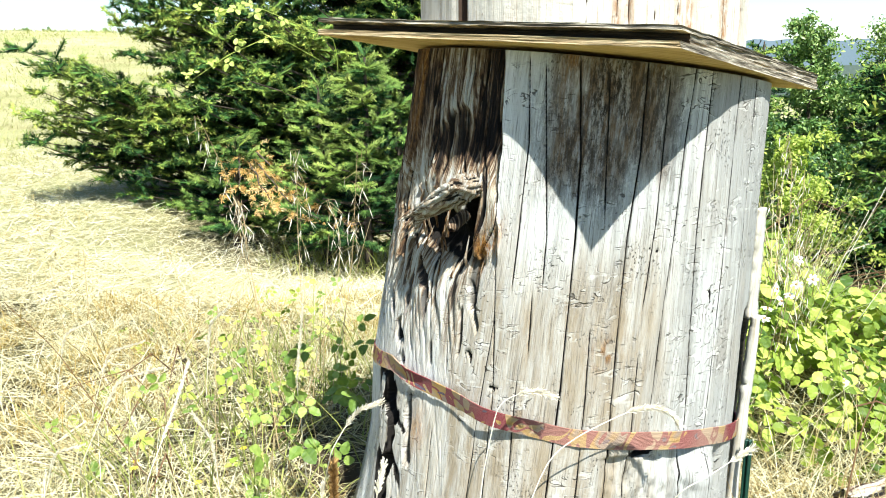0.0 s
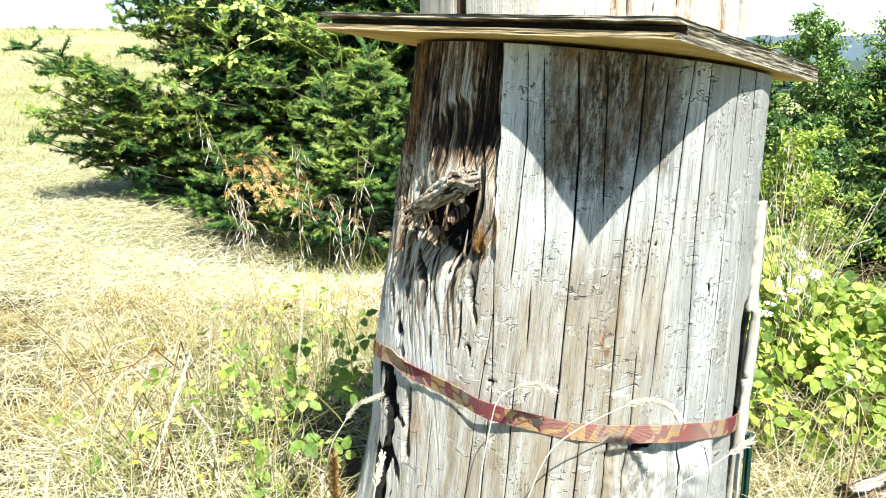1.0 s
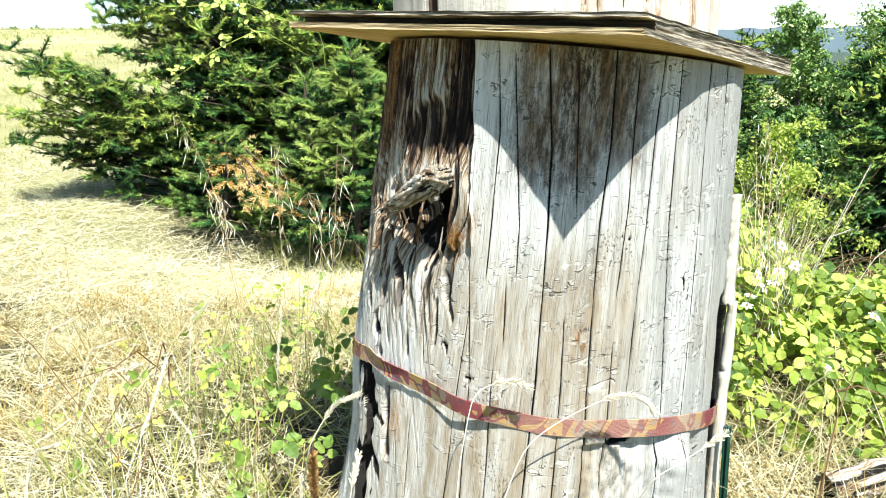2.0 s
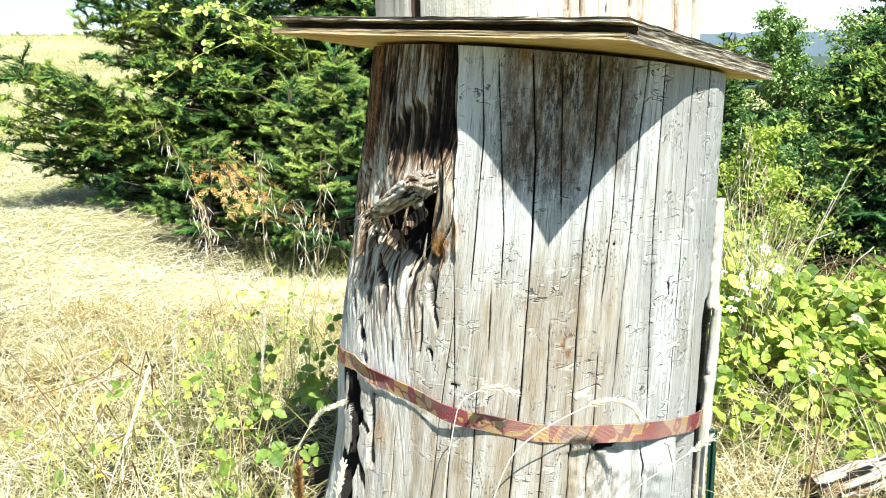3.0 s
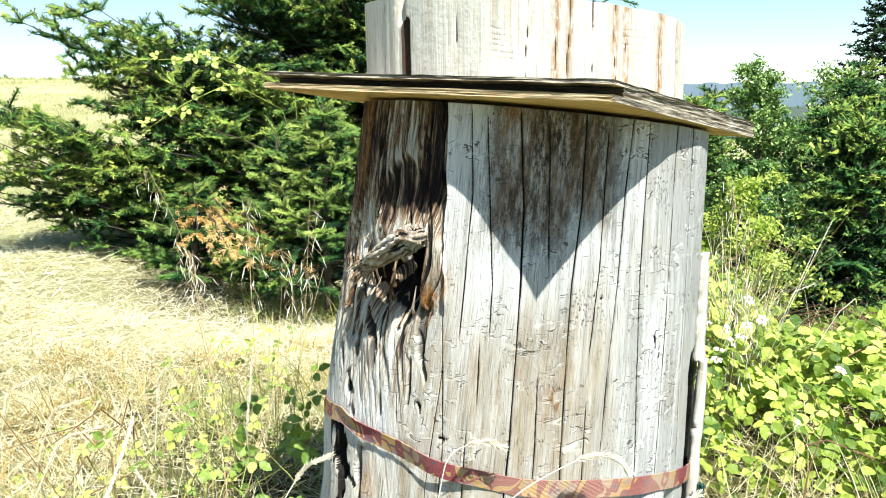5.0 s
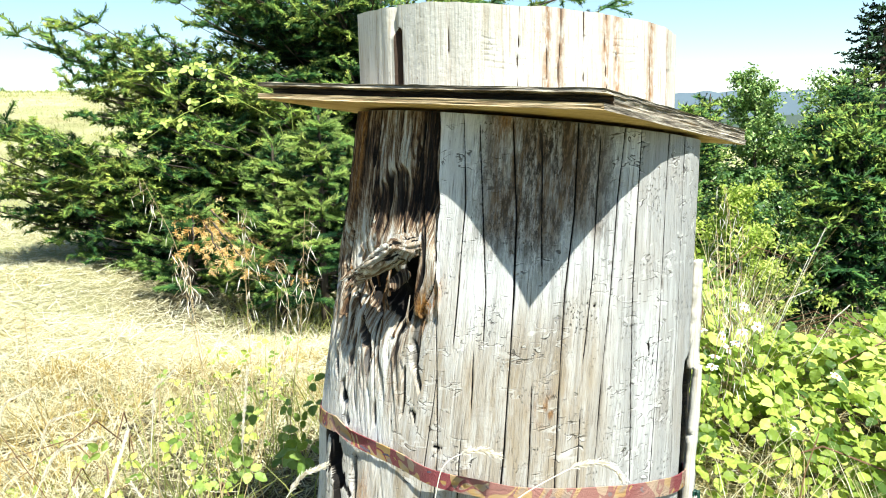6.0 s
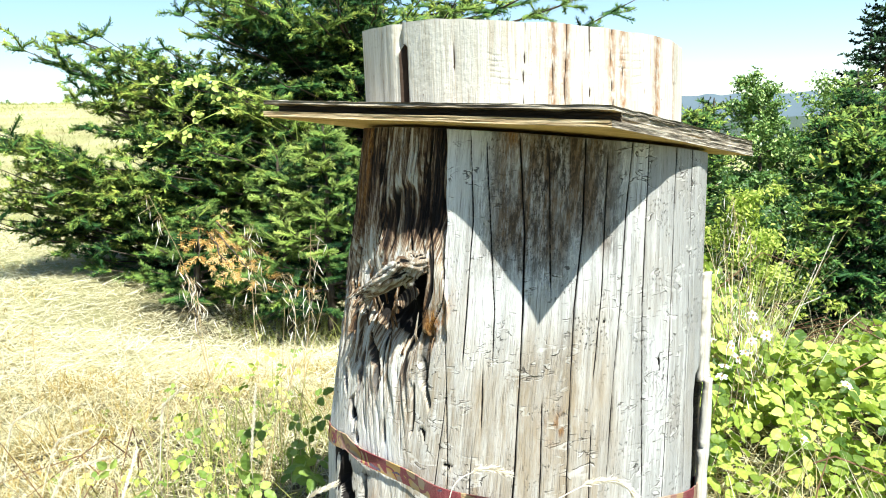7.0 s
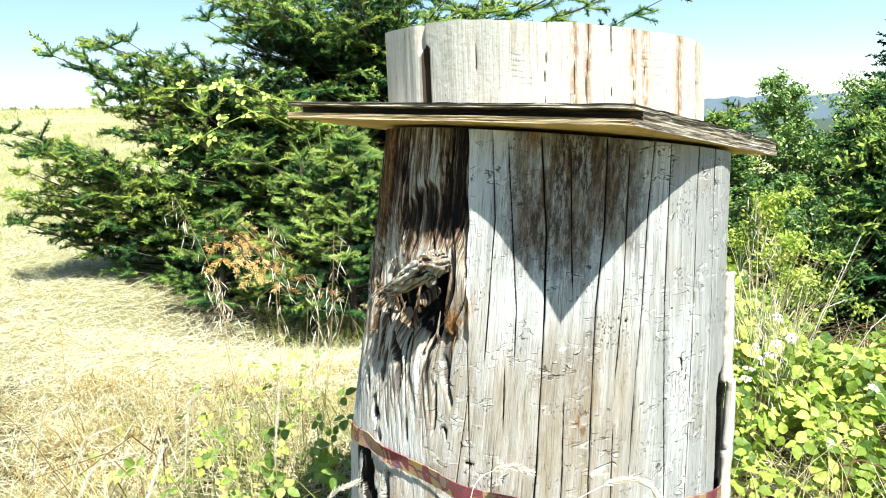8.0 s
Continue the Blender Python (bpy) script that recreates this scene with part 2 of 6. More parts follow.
M_DEAD = leafy("dead_needles", ((0.25, (0.58, 0.32, 0.08)), (0.45, (0.78, 0.5, 0.16)), (0.65, (0.86, 0.68, 0.36))), (0.5, 0.25, 0.08), 0.2, 0.7, 9)
M_STRAW = leafy("dry_straw", ((0.24, (0.22, 0.15, 0.05)), (0.36, (0.46, 0.39, 0.18)), (0.52, (0.66, 0.61, 0.39)), (0.8, (0.8, 0.785, 0.62))), (0.62, 0.52, 0.26), 0.25, 0.65, 1.3)
M_GOLD = leafy("tawny_grass", ((0.2, (0.13, 0.08, 0.02)), (0.5, (0.36, 0.25, 0.06)), (0.8, (0.56, 0.43, 0.15))), (0.45, 0.33, 0.1), 0.25, 0.65, 2.0)
M_HILL = leafy("hill_straw", ((0.2, (0.2, 0.19, 0.07)), (0.45, (0.34, 0.32, 0.14)), (0.7, (0.48, 0.46, 0.24)), (0.85, (0.58, 0.56, 0.34))), (0.5, 0.46, 0.2), 0.15, 0.7, 0.25)
M_WEED = leafy("weed_leaf", ((0.25, (0.04, 0.085, 0.015)), (0.5, (0.13, 0.21, 0.035)), (0.8, (0.34, 0.42, 0.1))), (0.3, 0.42, 0.05), 0.3, 0.5, 3)
M_GRASS = leafy("green_grass", ((0.2, (0.16, 0.17, 0.045)), (0.5, (0.33, 0.34, 0.1)), (0.8, (0.54, 0.48, 0.19))), (0.34, 0.42, 0.08), 0.35, 0.55, 1.5)
M_LEAF = leafy("bramble_leaf", ((0.22, (0.045, 0.09, 0.016)), (0.4, (0.27, 0.35, 0.05)), (0.7, (0.58, 0.61, 0.15))), (0.4, 0.55, 0.06), 0.35, 0.5, 2.5)
M_LIME = leafy("young_bramble_leaf", ((0.2, (0.34, 0.44, 0.08)), (0.8, (0.52, 0.58, 0.16))), (0.5, 0.6, 0.1), 0.35, 0.5, 3)
M_BUSH = leafy("bush_leaf", ((0.25, (0.02, 0.065, 0.015)), (0.5, (0.1, 0.2, 0.04)), (0.72, (0.36, 0.46, 0.14))), (0.18, 0.3, 0.05), 0.25, 0.4, 1.2, 0.5)
M_HAY = leafy("pale_hay", ((0.2, (0.46, 0.39, 0.2)), (0.42, (0.64, 0.59, 0.38)), (0.7, (0.78, 0.75, 0.58))), (0.6, 0.55, 0.35), 0.2, 0.7, 1.2)
M_DOCK = leafy("dock_seed", ((0.25, (0.24, 0.13, 0.04)), (0.75, (0.55, 0.37, 0.14))), (0.3, 0.15, 0.05), 0.1, 0.7, 9)
M_STALK = leafy("dry_stalk", ((0.2, (0.32, 0.22, 0.1)), (0.8, (0.55, 0.43, 0.24))), (0.5, 0.4, 0.2), 0.1, 0.7, 3)
M_HUSK = leafy("dry_husk", ((0.2, (0.76, 0.69, 0.55)), (0.8, (0.88, 0.84, 0.73))), (0.7, 0.6, 0.4), 0.3, 0.6, 9)
M_CANE = leafy("red_cane", ((0.2, (0.09, 0.04, 0.022)), (0.8, (0.19, 0.11, 0.05))), (0.2, 0.1, 0.05), 0.0, 0.6, 5)
M_PETAL = leafy("white_petal", ((0.2, (0.78, 0.76, 0.74)), (0.8, (0.85, 0.84, 0.82))), (0.8, 0.8, 0.78), 0.25, 0.6, 5)
M_YELLOW = leafy("yellow_petal", ((0.2, (0.8, 0.62, 0.03)), (0.8, (0.85, 0.7, 0.06))), (0.8, 0.7, 0.05), 0.2, 0.6, 5)
# forest colour with the blue of distant haze mixed in
M_RIDGE = leafy("hazed_forest", ((0.2, (0.075, 0.105, 0.125)), (0.8, (0.105, 0.14, 0.165))), (0, 0, 0), 0.0, 1.0, 0.02)
k_ = Mat("green_paint", 0.5)
k_.colour(k_.ramp(k_.noise(k_.coords((90, 90, 30)), 1, 4), ((0.35, (0.006, 0.03, 0.02)), (0.7, (0.012, 0.06, 0.04)))))
M_GREEN = k_.m


# ---- mesh helpers ----
def mesh(name, V, F, mat, parent=None, label="", attrs=None, mids=None, smooth=False, as_object=True):
    """One mesh from arrays of points and of equal-sided faces."""
    V, F = np.asarray(V, np.float32), np.asarray(F, np.int32)
    me = bpy.data.meshes.new(name)
    me.vertices.add(len(V))
    me.vertices.foreach_set("co", V.ravel())
    me.loops.add(F.size)
    me.loops.foreach_set("vertex_index", F.ravel())
    me.polygons.add(len(F))
    me.polygons.foreach_set("loop_start", np.arange(0, F.size, F.shape[1], dtype=np.int32))
    for m in mat if isinstance(mat, (list, tuple)) else (mat,):
        me.materials.append(m)
    if mids is not None:
        me.polygons.foreach_set("material_index", np.asarray(mids, np.int32))
    me.polygons.foreach_set("use_smooth", np.full(len(F), smooth))
    for key, val in (attrs or {}).items():
        val = np.asarray(val, np.float32)
        a = me.attributes.new(key, "FLOAT_VECTOR" if val.ndim == 2 else "FLOAT", "POINT")
        a.data.foreach_set("vector" if val.ndim == 2 else "value", val.ravel())
    me.update(calc_edges=True)
    if not as_object:
        return me
    return put(name, me, parent, label)


def put(name, me, parent=None, label=""):
    ob = new(name, me)
    if parent is not None:
        ob.parent = parent
    if label:
        ob["label"] = label
    return ob


def part(name, bm, material, parent=None, label=""):
    me = bpy.data.meshes.new(name)
    bm.to_mesh(me)
    bm.free()
    me.materials.append(material)
    return put(name, me, parent, label)


def thing(name, place, label, category, group="", kind=""):
    ob = new(name)
    ob.location = place
    ob.empty_display_size = 0.05
    return tagged(ob, label, category, group, kind)


def lattice(x, y, seed=0):
    xi, yi = np.floor(x).astype(np.int64), np.floor(y).astype(np.int64)
    fx, fy = x - xi, y - yi
    fx, fy = fx * fx * (3 - 2 * fx), fy * fy * (3 - 2 * fy)

    def h(a, b):
        n = (a * 374761393 + b * 668265263 + seed * 1442695041) & 0xFFFFFFFF
        n = ((n ^ (n >> 13)) * 1274126177) & 0xFFFFFFFF
        return ((n ^ (n >> 16)) & 0xFFFF) / 65535.0

    return (h(xi, yi) * (1 - fx) + h(xi + 1, yi) * fx) * (1 - fy) + (h(xi, yi + 1) * (1 - fx) + h(xi + 1, yi + 1) * fx) * fy


def fbm(x, y, octaves=4, seed=0):
    s, a, t = 0.0, 1.0, 0.0
    for o in range(octaves):
        s = s + a * lattice(x * 2**o, y * 2**o, seed + o)
        t += a
        a *= 0.5
    return s / t * 2 - 1


def smooth(a, b, x):
    t = np.clip((x - a) / (b - a), 0, 1)
    return t * t * (3 - 2 * t)


def unit(v):
    return v / np.maximum(np.linalg.norm(v, axis=-1, keepdims=True), 1e-9)


def tubes(P0, P1, r0, r1, sides=3):
    """Straight tapered sticks between rows of points; returns points and four-sided faces."""
    P0, P1 = np.atleast_2d(P0), np.atleast_2d(P1)
    n = len(P0)
    d = unit(P1 - P0)
    up = np.where(np.abs(d[:, 2:3]) > 0.9, np.array([[1.0, 0, 0]]), np.array([[0, 0, 1.0]]))
    a = unit(np.cross(d, up))
    b = np.cross(d, a)
    r0, r1 = np.broadcast_to(r0, n)[:, None], np.broadcast_to(r1, n)[:, None]
    rows = []
    for P, r in ((P0, r0), (P1, r1)):
        for i in range(sides):
            t = 2 * math.pi * i / sides
            rows.append(P + r * (a * math.cos(t) + b * math.sin(t)))
    V = np.stack(rows, 1).reshape(-1, 3)
    base = np.arange(n)[:, None] * 2 * sides
    F = np.concatenate([base + np.array([[i, (i + 1) % sides, sides + (i + 1) % sides, sides + i]]) for i in range(sides)])
    return V, F


def tube_path(P, R, sides=8, cap=True):
    """A bent tapered tube along points P with radii R."""
    P, R = np.asarray(P, float), np.asarray(R, float)
    d = unit(np.gradient(P, axis=0))
    ref = np.array([0.3, 0.2, 0.93]) if abs(d[0, 2]) < 0.9 else np.array([1.0, 0, 0])
    a = unit(np.cross(d, ref))
    b = np.cross(d, a)
    t = np.linspace(0, 2 * math.pi, sides, endpoint=False)
    V = (P[:, None] + R[:, None, None] * (a[:, None] * np.cos(t)[None, :, None] + b[:, None] * np.sin(t)[None, :, None])).reshape(-1, 3)
    i, j = np.meshgrid(np.arange(len(P) - 1), np.arange(sides), indexing="ij")
    k = (j + 1) % sides
    F = np.stack([i * sides + j, i * sides + k, (i + 1) * sides + k, (i + 1) * sides + j], -1).reshape(-1, 4)
    return V, F


def joined(chunks):
    Vs, Fs, o = [], [], 0
    for V, F in chunks:
        Vs.append(V)
        Fs.append(F + o)
        o += len(V)
    return np.concatenate(Vs), np.concatenate(Fs)


# ---- ground ----
def ground_z(x, y):
    x, y = np.asarray(x, float), np.asarray(y, float)
    r, az = np.hypot(x, y), np.degrees(np.arctan2(x, y))
    side = smooth(4, -12, az) * smooth(-150, -100, az)
    z = side * (2.95 * smooth(7, 47, r) - 7.5 * smooth(48, 190, r))
    z = z - (1 - side) * (0.5 * smooth(7, 14, r) * smooth(2, 20, az) + 5.5 * smooth(30, 160, r))
    z = z - 0.5 * smooth(-3.3, -0.8, x) * smooth(3.0, 6.6, y) * smooth(40, 14, r)
    z = z + 0.035 * fbm(x * 0.7, y * 0.7, 3, 3) * smooth(80, 10, r) + 0.12 * fbm(x * 0.11, y * 0.11, 2, 5) * smooth(4, 25, r)
    return z


def build_ground():
    rr = np.concatenate([np.linspace(0.02, 12, 84), np.geomspace(12.3, 60, 50), np.geomspace(63, 4200, 30)])
    aa = np.linspace(0, 2 * math.pi, 200, endpoint=False)
    r, a = np.meshgrid(rr, aa, indexing="ij")
    x, y = r * np.sin(a) + 0.2, r * np.cos(a) + 1.5
    V = np.stack([x, y, ground_z(x, y)], -1).reshape(-1, 3)
    i, j = np.meshgrid(np.arange(len(rr) - 1), np.arange(len(aa)), indexing="ij")
    k = (j + 1) % len(aa)
    n = len(aa)
    F = np.stack([i * n + j, i * n + k, (i + 1) * n + k, (i + 1) * n + j], -1).reshape(-1, 4)
    # dark floor for shade in near grass, under the fir and under brambles
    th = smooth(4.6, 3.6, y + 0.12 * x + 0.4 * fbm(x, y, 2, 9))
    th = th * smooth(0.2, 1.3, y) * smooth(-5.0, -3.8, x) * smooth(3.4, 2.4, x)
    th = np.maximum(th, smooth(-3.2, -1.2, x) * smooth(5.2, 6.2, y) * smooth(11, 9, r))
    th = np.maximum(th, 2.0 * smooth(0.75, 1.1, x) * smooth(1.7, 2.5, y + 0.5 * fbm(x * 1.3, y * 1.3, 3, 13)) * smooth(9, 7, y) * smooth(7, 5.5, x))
    # unseen ground round the camera, darkened with green to cut bounced light
    bounce_cut = smooth(1.5, 0.5, y + 0.7 * fbm(x * 0.7, y * 0.7, 4, 10)) * smooth(10, 4.5, r + 2 * fbm(x * 0.4, y * 0.4, 3, 11))
    # dark patch painted for the shade beside the stump foot
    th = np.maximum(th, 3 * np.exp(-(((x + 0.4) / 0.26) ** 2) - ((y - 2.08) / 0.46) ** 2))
    ob = mesh("ground", V, F, M_GROUND, attrs={"thatch_shade": th.ravel(), "bounce_cut": bounce_cut.ravel(), "far": smooth(55, 110, r).ravel()}, smooth=True)
    tagged(ob, "dry straw-covered meadow ground sloping up to a hill", "ground", kind="structure")


def build_ridge():
    az = np.radians(np.linspace(-75, 80, 320))
    h = 13 + 5 * fbm(az * 5, az * 0, 4, 21) + 2.0 * fbm(az * 60, az * 0, 3, 22)
    rows = []
    for d, f in ((1500, -0.8), (1540, 0.55), (1600, 1.0), (1800, 1.1)):
        rows.append(np.stack([np.sin(az) * d, np.cos(az) * d, 1.2 + h * f * 2.5], -1))
    V = np.concatenate(rows)
    n = len(az)
    i, j = np.meshgrid(np.arange(3), np.arange(n - 1), indexing="ij")
    F = np.stack([i * n + j, i * n + j + 1, (i + 1) * n + j + 1, (i + 1) * n + j], -1).reshape(-1, 4)
    tagged(mesh("distant_ridge", V, F, M_RIDGE, smooth=True), "distant wooded ridge on the horizon, blue haze put into its colour", "hill", kind="structure")


build_ground()
build_ridge()

# ---- the stump ----
TILT = (0.114, 0.05)


def board_z(x, y):
    """Height of the board's upper face."""
    return 1.233 - TILT[0] * (x - 0.334) - TILT[1] * (y - 1.253)


def axis_x(z):
    return 0.218 + (z - 0.31) * 0.0943


def radius(z):
    return 0.453 - (z - 0.31) * 0.067 + 0.25 * np.maximum(0, 0.3 - z) ** 2


AXIS_Y = 1.87
# cracks: half-width in mm, depth in mm, then pairs of bearing (degrees) and height
CRACKS = (
    (2.4, 16, (-12, 1.2), (-8.5, 1.0), (-7.6, 0.86), (-6.7, 0.54), (-7.2, 0.34), (-7, 0)),
    (2.2, 15, (6.1, 1.2), (6.9, 1.01), (5.8, 0.86), (6.6, 0.54), (7.8, 0.34), (8, 0)),
    (2.2, 15, (20.9, 1.2), (19.5, 1.03), (19, 0.85), (18.2, 0.7), (17.6, 0.5)),
    (1.5, 9, (-21.1, 1.2), (-15, 0.86), (-14.4, 0.74)),
    (1.8, 11, (-25.7, 1.21), (-22.6, 1.03), (-22.4, 0.74)),
    (1.7, 10, (-30.1, 0.98), (-28.4, 0.85), (-24, 0.53), (-23, 0.1)),
    (1.8, 11, (-17, 0.76), (-15.9, 0.61)),
    (1.4, 8, (26.5, 1.2), (26.6, 0.85), (29.3, 0.52), (30, 0.2)),
    (1.9, 11, (12.3, 0.646), (12.8, 0.5), (13, 0.3)),
    (1.5, 8, (-1.2, 0.7), (-0.1, 0.545), (0.4, 0.2)),
    (1.5, 8, (-26.3, 0.7), (-27.7, 0.46), (-28, 0.2)),
    (1.6, 9, (-18.3, 0.6), (-17.2, 0.38), (-17, 0.1)),
    (2.2, 12, (-40.3, 0.63), (-38.9, 0.55)),
    (1.8, 10, (-41.5, 0.45), (-40, 0.2)),
    (1.4, 7, (-3.7, 1.16), (-0.5, 0.88)),
    (1.3, 6, (12.9, 1.17), (13.2, 0.88), (12, 0.7)),
    (1.3, 7, (38, 1.2), (38.5, 0.6), (37, 0.2)),
    (1.2, 6, (48, 1.2), (49, 0.4)),
)


def at_height(points, z):
    p = sorted(points, key=lambda q: q[1])
    return np.interp(z, [q[1] for q in p], [q[0] for q in p])


def bumpf(x, w):
    return np.exp(-((x / w) ** 2))


# gashes torn along the grain of the flank: bearing and height of both ends, half-width in degrees, depth in mm
GASHES = (
    (-55, 0.77, -48.8, 0.685, 1.5, 13), (-59, 0.78, -59.3, 0.64, 1.0, 12), (-34.4, 0.81, -33.6, 0.71, 1.7, 14), (-34.8, 0.75, -31, 0.67, 1.4, 12),
    (-71, 0.69, -62.8, 0.616, 2.0, 16), (-63.5, 0.63, -57, 0.54, 2.4, 18), (-40, 0.645, -38.8, 0.59, 0.6, 18), (-67, 0.525, -60, 0.40, 5.0, 38),
    (-60.5, 0.43, -55, 0.05, 4.2, 34), (-52, 0.5, -49, 0.32, 1.8, 14), (-68, 0.87, -68.5, 0.77, 1.2, 10), (-45.5, 0.60, -45, 0.55, 0.6, 9),
    (-52, 0.73, -50, 0.655, 0.8, 10), (-64, 0.81, -62, 0.70, 1.1, 14), (-37, 0.70, -36, 0.60, 0.7, 9), (-57, 0.66, -54, 0.58, 0.7, 10),
)
# bearings of the mesh's columns: closest on the torn flank
COLUMNS = np.concatenate([np.linspace(-97, -26, 540, endpoint=False), np.linspace(-26, 88, 590), np.linspace(91, 260, 50)])


def build_stump():
    th = COLUMNS
    s = np.linspace(0, 1, 250)
    T, S = np.meshgrid(th, s, indexing="ij")
    tr = np.radians(T)
    top = 1.19 - TILT[0] * (0.3 + 0.39 * np.sin(tr) - 0.334) - TILT[1] * (AXIS_Y - 0.39 * np.cos(tr) - 1.253)
    Z = -0.06 + S * (top + 0.06)
    R0 = radius(Z)
    U = tr * 0.42
    jag = fbm(U * 160, Z * 9, 3, 11)
    d = 0.007 * fbm(U * 9, Z * 1.2, 3, 1) + 0.006 * bumpf(T + 28, 9) * smooth(0.6, 0.85, Z) + 0.0011 * fbm(U * 60, Z * 3, 3, 2)
    crack_and_shade = np.zeros_like(Z)
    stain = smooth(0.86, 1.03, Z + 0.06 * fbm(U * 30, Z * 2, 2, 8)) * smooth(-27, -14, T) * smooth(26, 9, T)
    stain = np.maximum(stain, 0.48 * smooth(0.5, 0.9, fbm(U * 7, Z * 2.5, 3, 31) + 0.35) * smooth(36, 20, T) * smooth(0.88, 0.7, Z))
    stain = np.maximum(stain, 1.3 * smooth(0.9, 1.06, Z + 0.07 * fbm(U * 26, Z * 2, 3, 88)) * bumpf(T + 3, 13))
    # beige, less bleached wood low on the front, dying out round the sunny side
    warm = smooth(30, 8, T + 9 * fbm(U * 8, Z * 3, 3, 93)) * smooth(0.92, 0.72, Z + 0.1 * fbm(U * 10, Z * 2, 3, 94)) * np.maximum(smooth(-46, -36, T), 0.8 * smooth(-74, -64, T) * smooth(0.58, 0.45, Z))
    # the flat face stands proud of the rotten flank along a torn edge
    edge = np.interp(Z, [0.5, 0.72, 0.797, 0.849, 0.949, 1.051, 1.2], [-36, -31, -27, -27.6, -29.4, -30.6, -32.9])
    edge = edge + 0.5 * fbm(Z * 14, Z * 0, 3, 12) + 0.25 * jag * smooth(1.0, 0.85, Z)
    deep = smooth(0.66, 0.84, Z)
    flank = smooth(0.0, -0.7, T - edge) * deep
    side = smooth(-32, -40, T + 3 * fbm(Z * 9, Z * 0, 2, 99))
    torn = np.maximum(flank, side * (0.22 + 0.78 * smooth(0.52, 0.78, Z)))
    # grain of the flank, bending aside low down and round the old branch
    slant = T + 30 * (np.minimum(Z, 0.72) - 0.72) - 5 * bumpf(Z - 0.9, 0.09) * np.tanh((T + 46) / 9)
    slant = slant + 1.6 * fbm(T / 9, Z * 2.4, 3, 81) + 0.5 * fbm(T / 2.2, Z * 6, 3, 82)
    n1, n2, n3 = fbm(slant / 4.6, Z * 0.9, 3, 14), fbm(slant / 1.7, Z * 1.3, 3, 15), fbm(slant / 0.7, Z * 3.0, 2, 16)
    d = d + torn * (0.011 * n1 + (0.003 + 0.004 * smooth(0.6, 0.8, Z)) * n2 + 0.0024 * n3 + 0.0035 * fbm(slant / 1.3, Z * 24, 3, 21)) - flank * 0.006
    # long narrow clefts between the fibres, broken off here and there
    broken = smooth(-0.25, 0.15, fbm(slant / 2.6, Z * 7, 3, 18))
    cleft = np.maximum(smooth(0.12, 0.04, np.abs(n1 + 0.08)), smooth(0.10, 0.03, np.abs(n2 - 0.05))) * broken * torn
    d = d - 0.009 * cleft
    crack_and_shade = np.maximum(crack_and_shade, 0.8 * cleft * (0.45 + 0.55 * smooth(0.5, 0.8, Z)))
    # sunken channel beside the edge, brown strips with orange heartwood round the far side, a greyer rib between them
    chan = smooth(-44, -40.5, T + 1.5 * n2) * smooth(0.2, -0.6, T - edge) * smooth(0.93, 1.02, Z + 0.04 * n2)
    d = d - 0.024 * chan * (0.75 + 0.5 * n2)
    rib = smooth(-57, -53, T) * smooth(-41, -44, T) * smooth(1.02, 1.1, Z)
    d = d + 0.006 * rib
    # scar over the old branch: an overhung hollow, its shade painted dark
    rag = 0.022 * fbm(U * 75, Z * 0, 3, 52)
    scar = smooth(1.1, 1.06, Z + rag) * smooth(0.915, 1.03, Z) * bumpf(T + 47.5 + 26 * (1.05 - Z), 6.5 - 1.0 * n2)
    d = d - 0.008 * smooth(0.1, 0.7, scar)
    crack_and_shade = np.maximum(crack_and_shade, 0.46 * smooth(0.25, 0.8, scar) * smooth(-0.5, 0.1, n2 + 3 * (Z - 1.02)))
    # brown wood, raised towards the top to deepen the board's shade on it
    brown = torn * (0.06 + 0.52 * smooth(0.9, 1.08, Z + 0.05 * n2) + 0.26 * bumpf(Z - 0.83, 0.07) + 0.2 * smooth(0.58, 0.42, Z))
    brown = brown + 0.35 * smooth(0.1, 0.6, scar) + 0.3 * chan + 0.22 * smooth(-56, -60, T) * smooth(0.92, 1.06, Z) - 0.2 * rib + 0.3 * torn * n1
    # the old branch: socket and hollow under the stub, their shade painted black
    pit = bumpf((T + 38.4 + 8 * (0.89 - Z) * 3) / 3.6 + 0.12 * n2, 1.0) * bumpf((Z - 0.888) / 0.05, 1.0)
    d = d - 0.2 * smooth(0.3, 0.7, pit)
    crack_and_shade = np.maximum(crack_and_shade, smooth(0.2, 0.42, pit))
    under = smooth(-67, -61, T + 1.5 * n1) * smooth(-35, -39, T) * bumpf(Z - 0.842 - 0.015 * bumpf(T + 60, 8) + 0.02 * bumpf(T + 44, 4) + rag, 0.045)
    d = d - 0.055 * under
    crack_and_shade = np.maximum(crack_and_shade, 0.95 * smooth(0.25, 0.6, under) * smooth(-0.9, -0.2, n2))
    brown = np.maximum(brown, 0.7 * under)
    # a torn plank between socket and face, with orange rot at its foot
    plank = smooth(-35.6, -34.6, T + 0.5 * jag) * smooth(0.2, -0.4, T - edge) * smooth(0.8, 0.83, Z + rag) * smooth(1.035, 1.0, Z + 1.5 * rag)
    d = d + 0.012 * plank
    brown = brown * (1 - 0.35 * plank)
    foot = np.exp(-(((T + 30.6 + (0.85 - Z) * 40) / 3.2) ** 2)) * bumpf(Z - 0.83, 0.05)
    d = d - 0.012 * foot * (0.6 + n2)
    rust = bumpf(T - 3.5, 4.0) * bumpf(Z - 0.637, 0.035) * smooth(-0.3, 0.3, fbm(U * 90, Z * 45, 3, 95))
    stain = np.maximum(stain, 1.1 * rust)
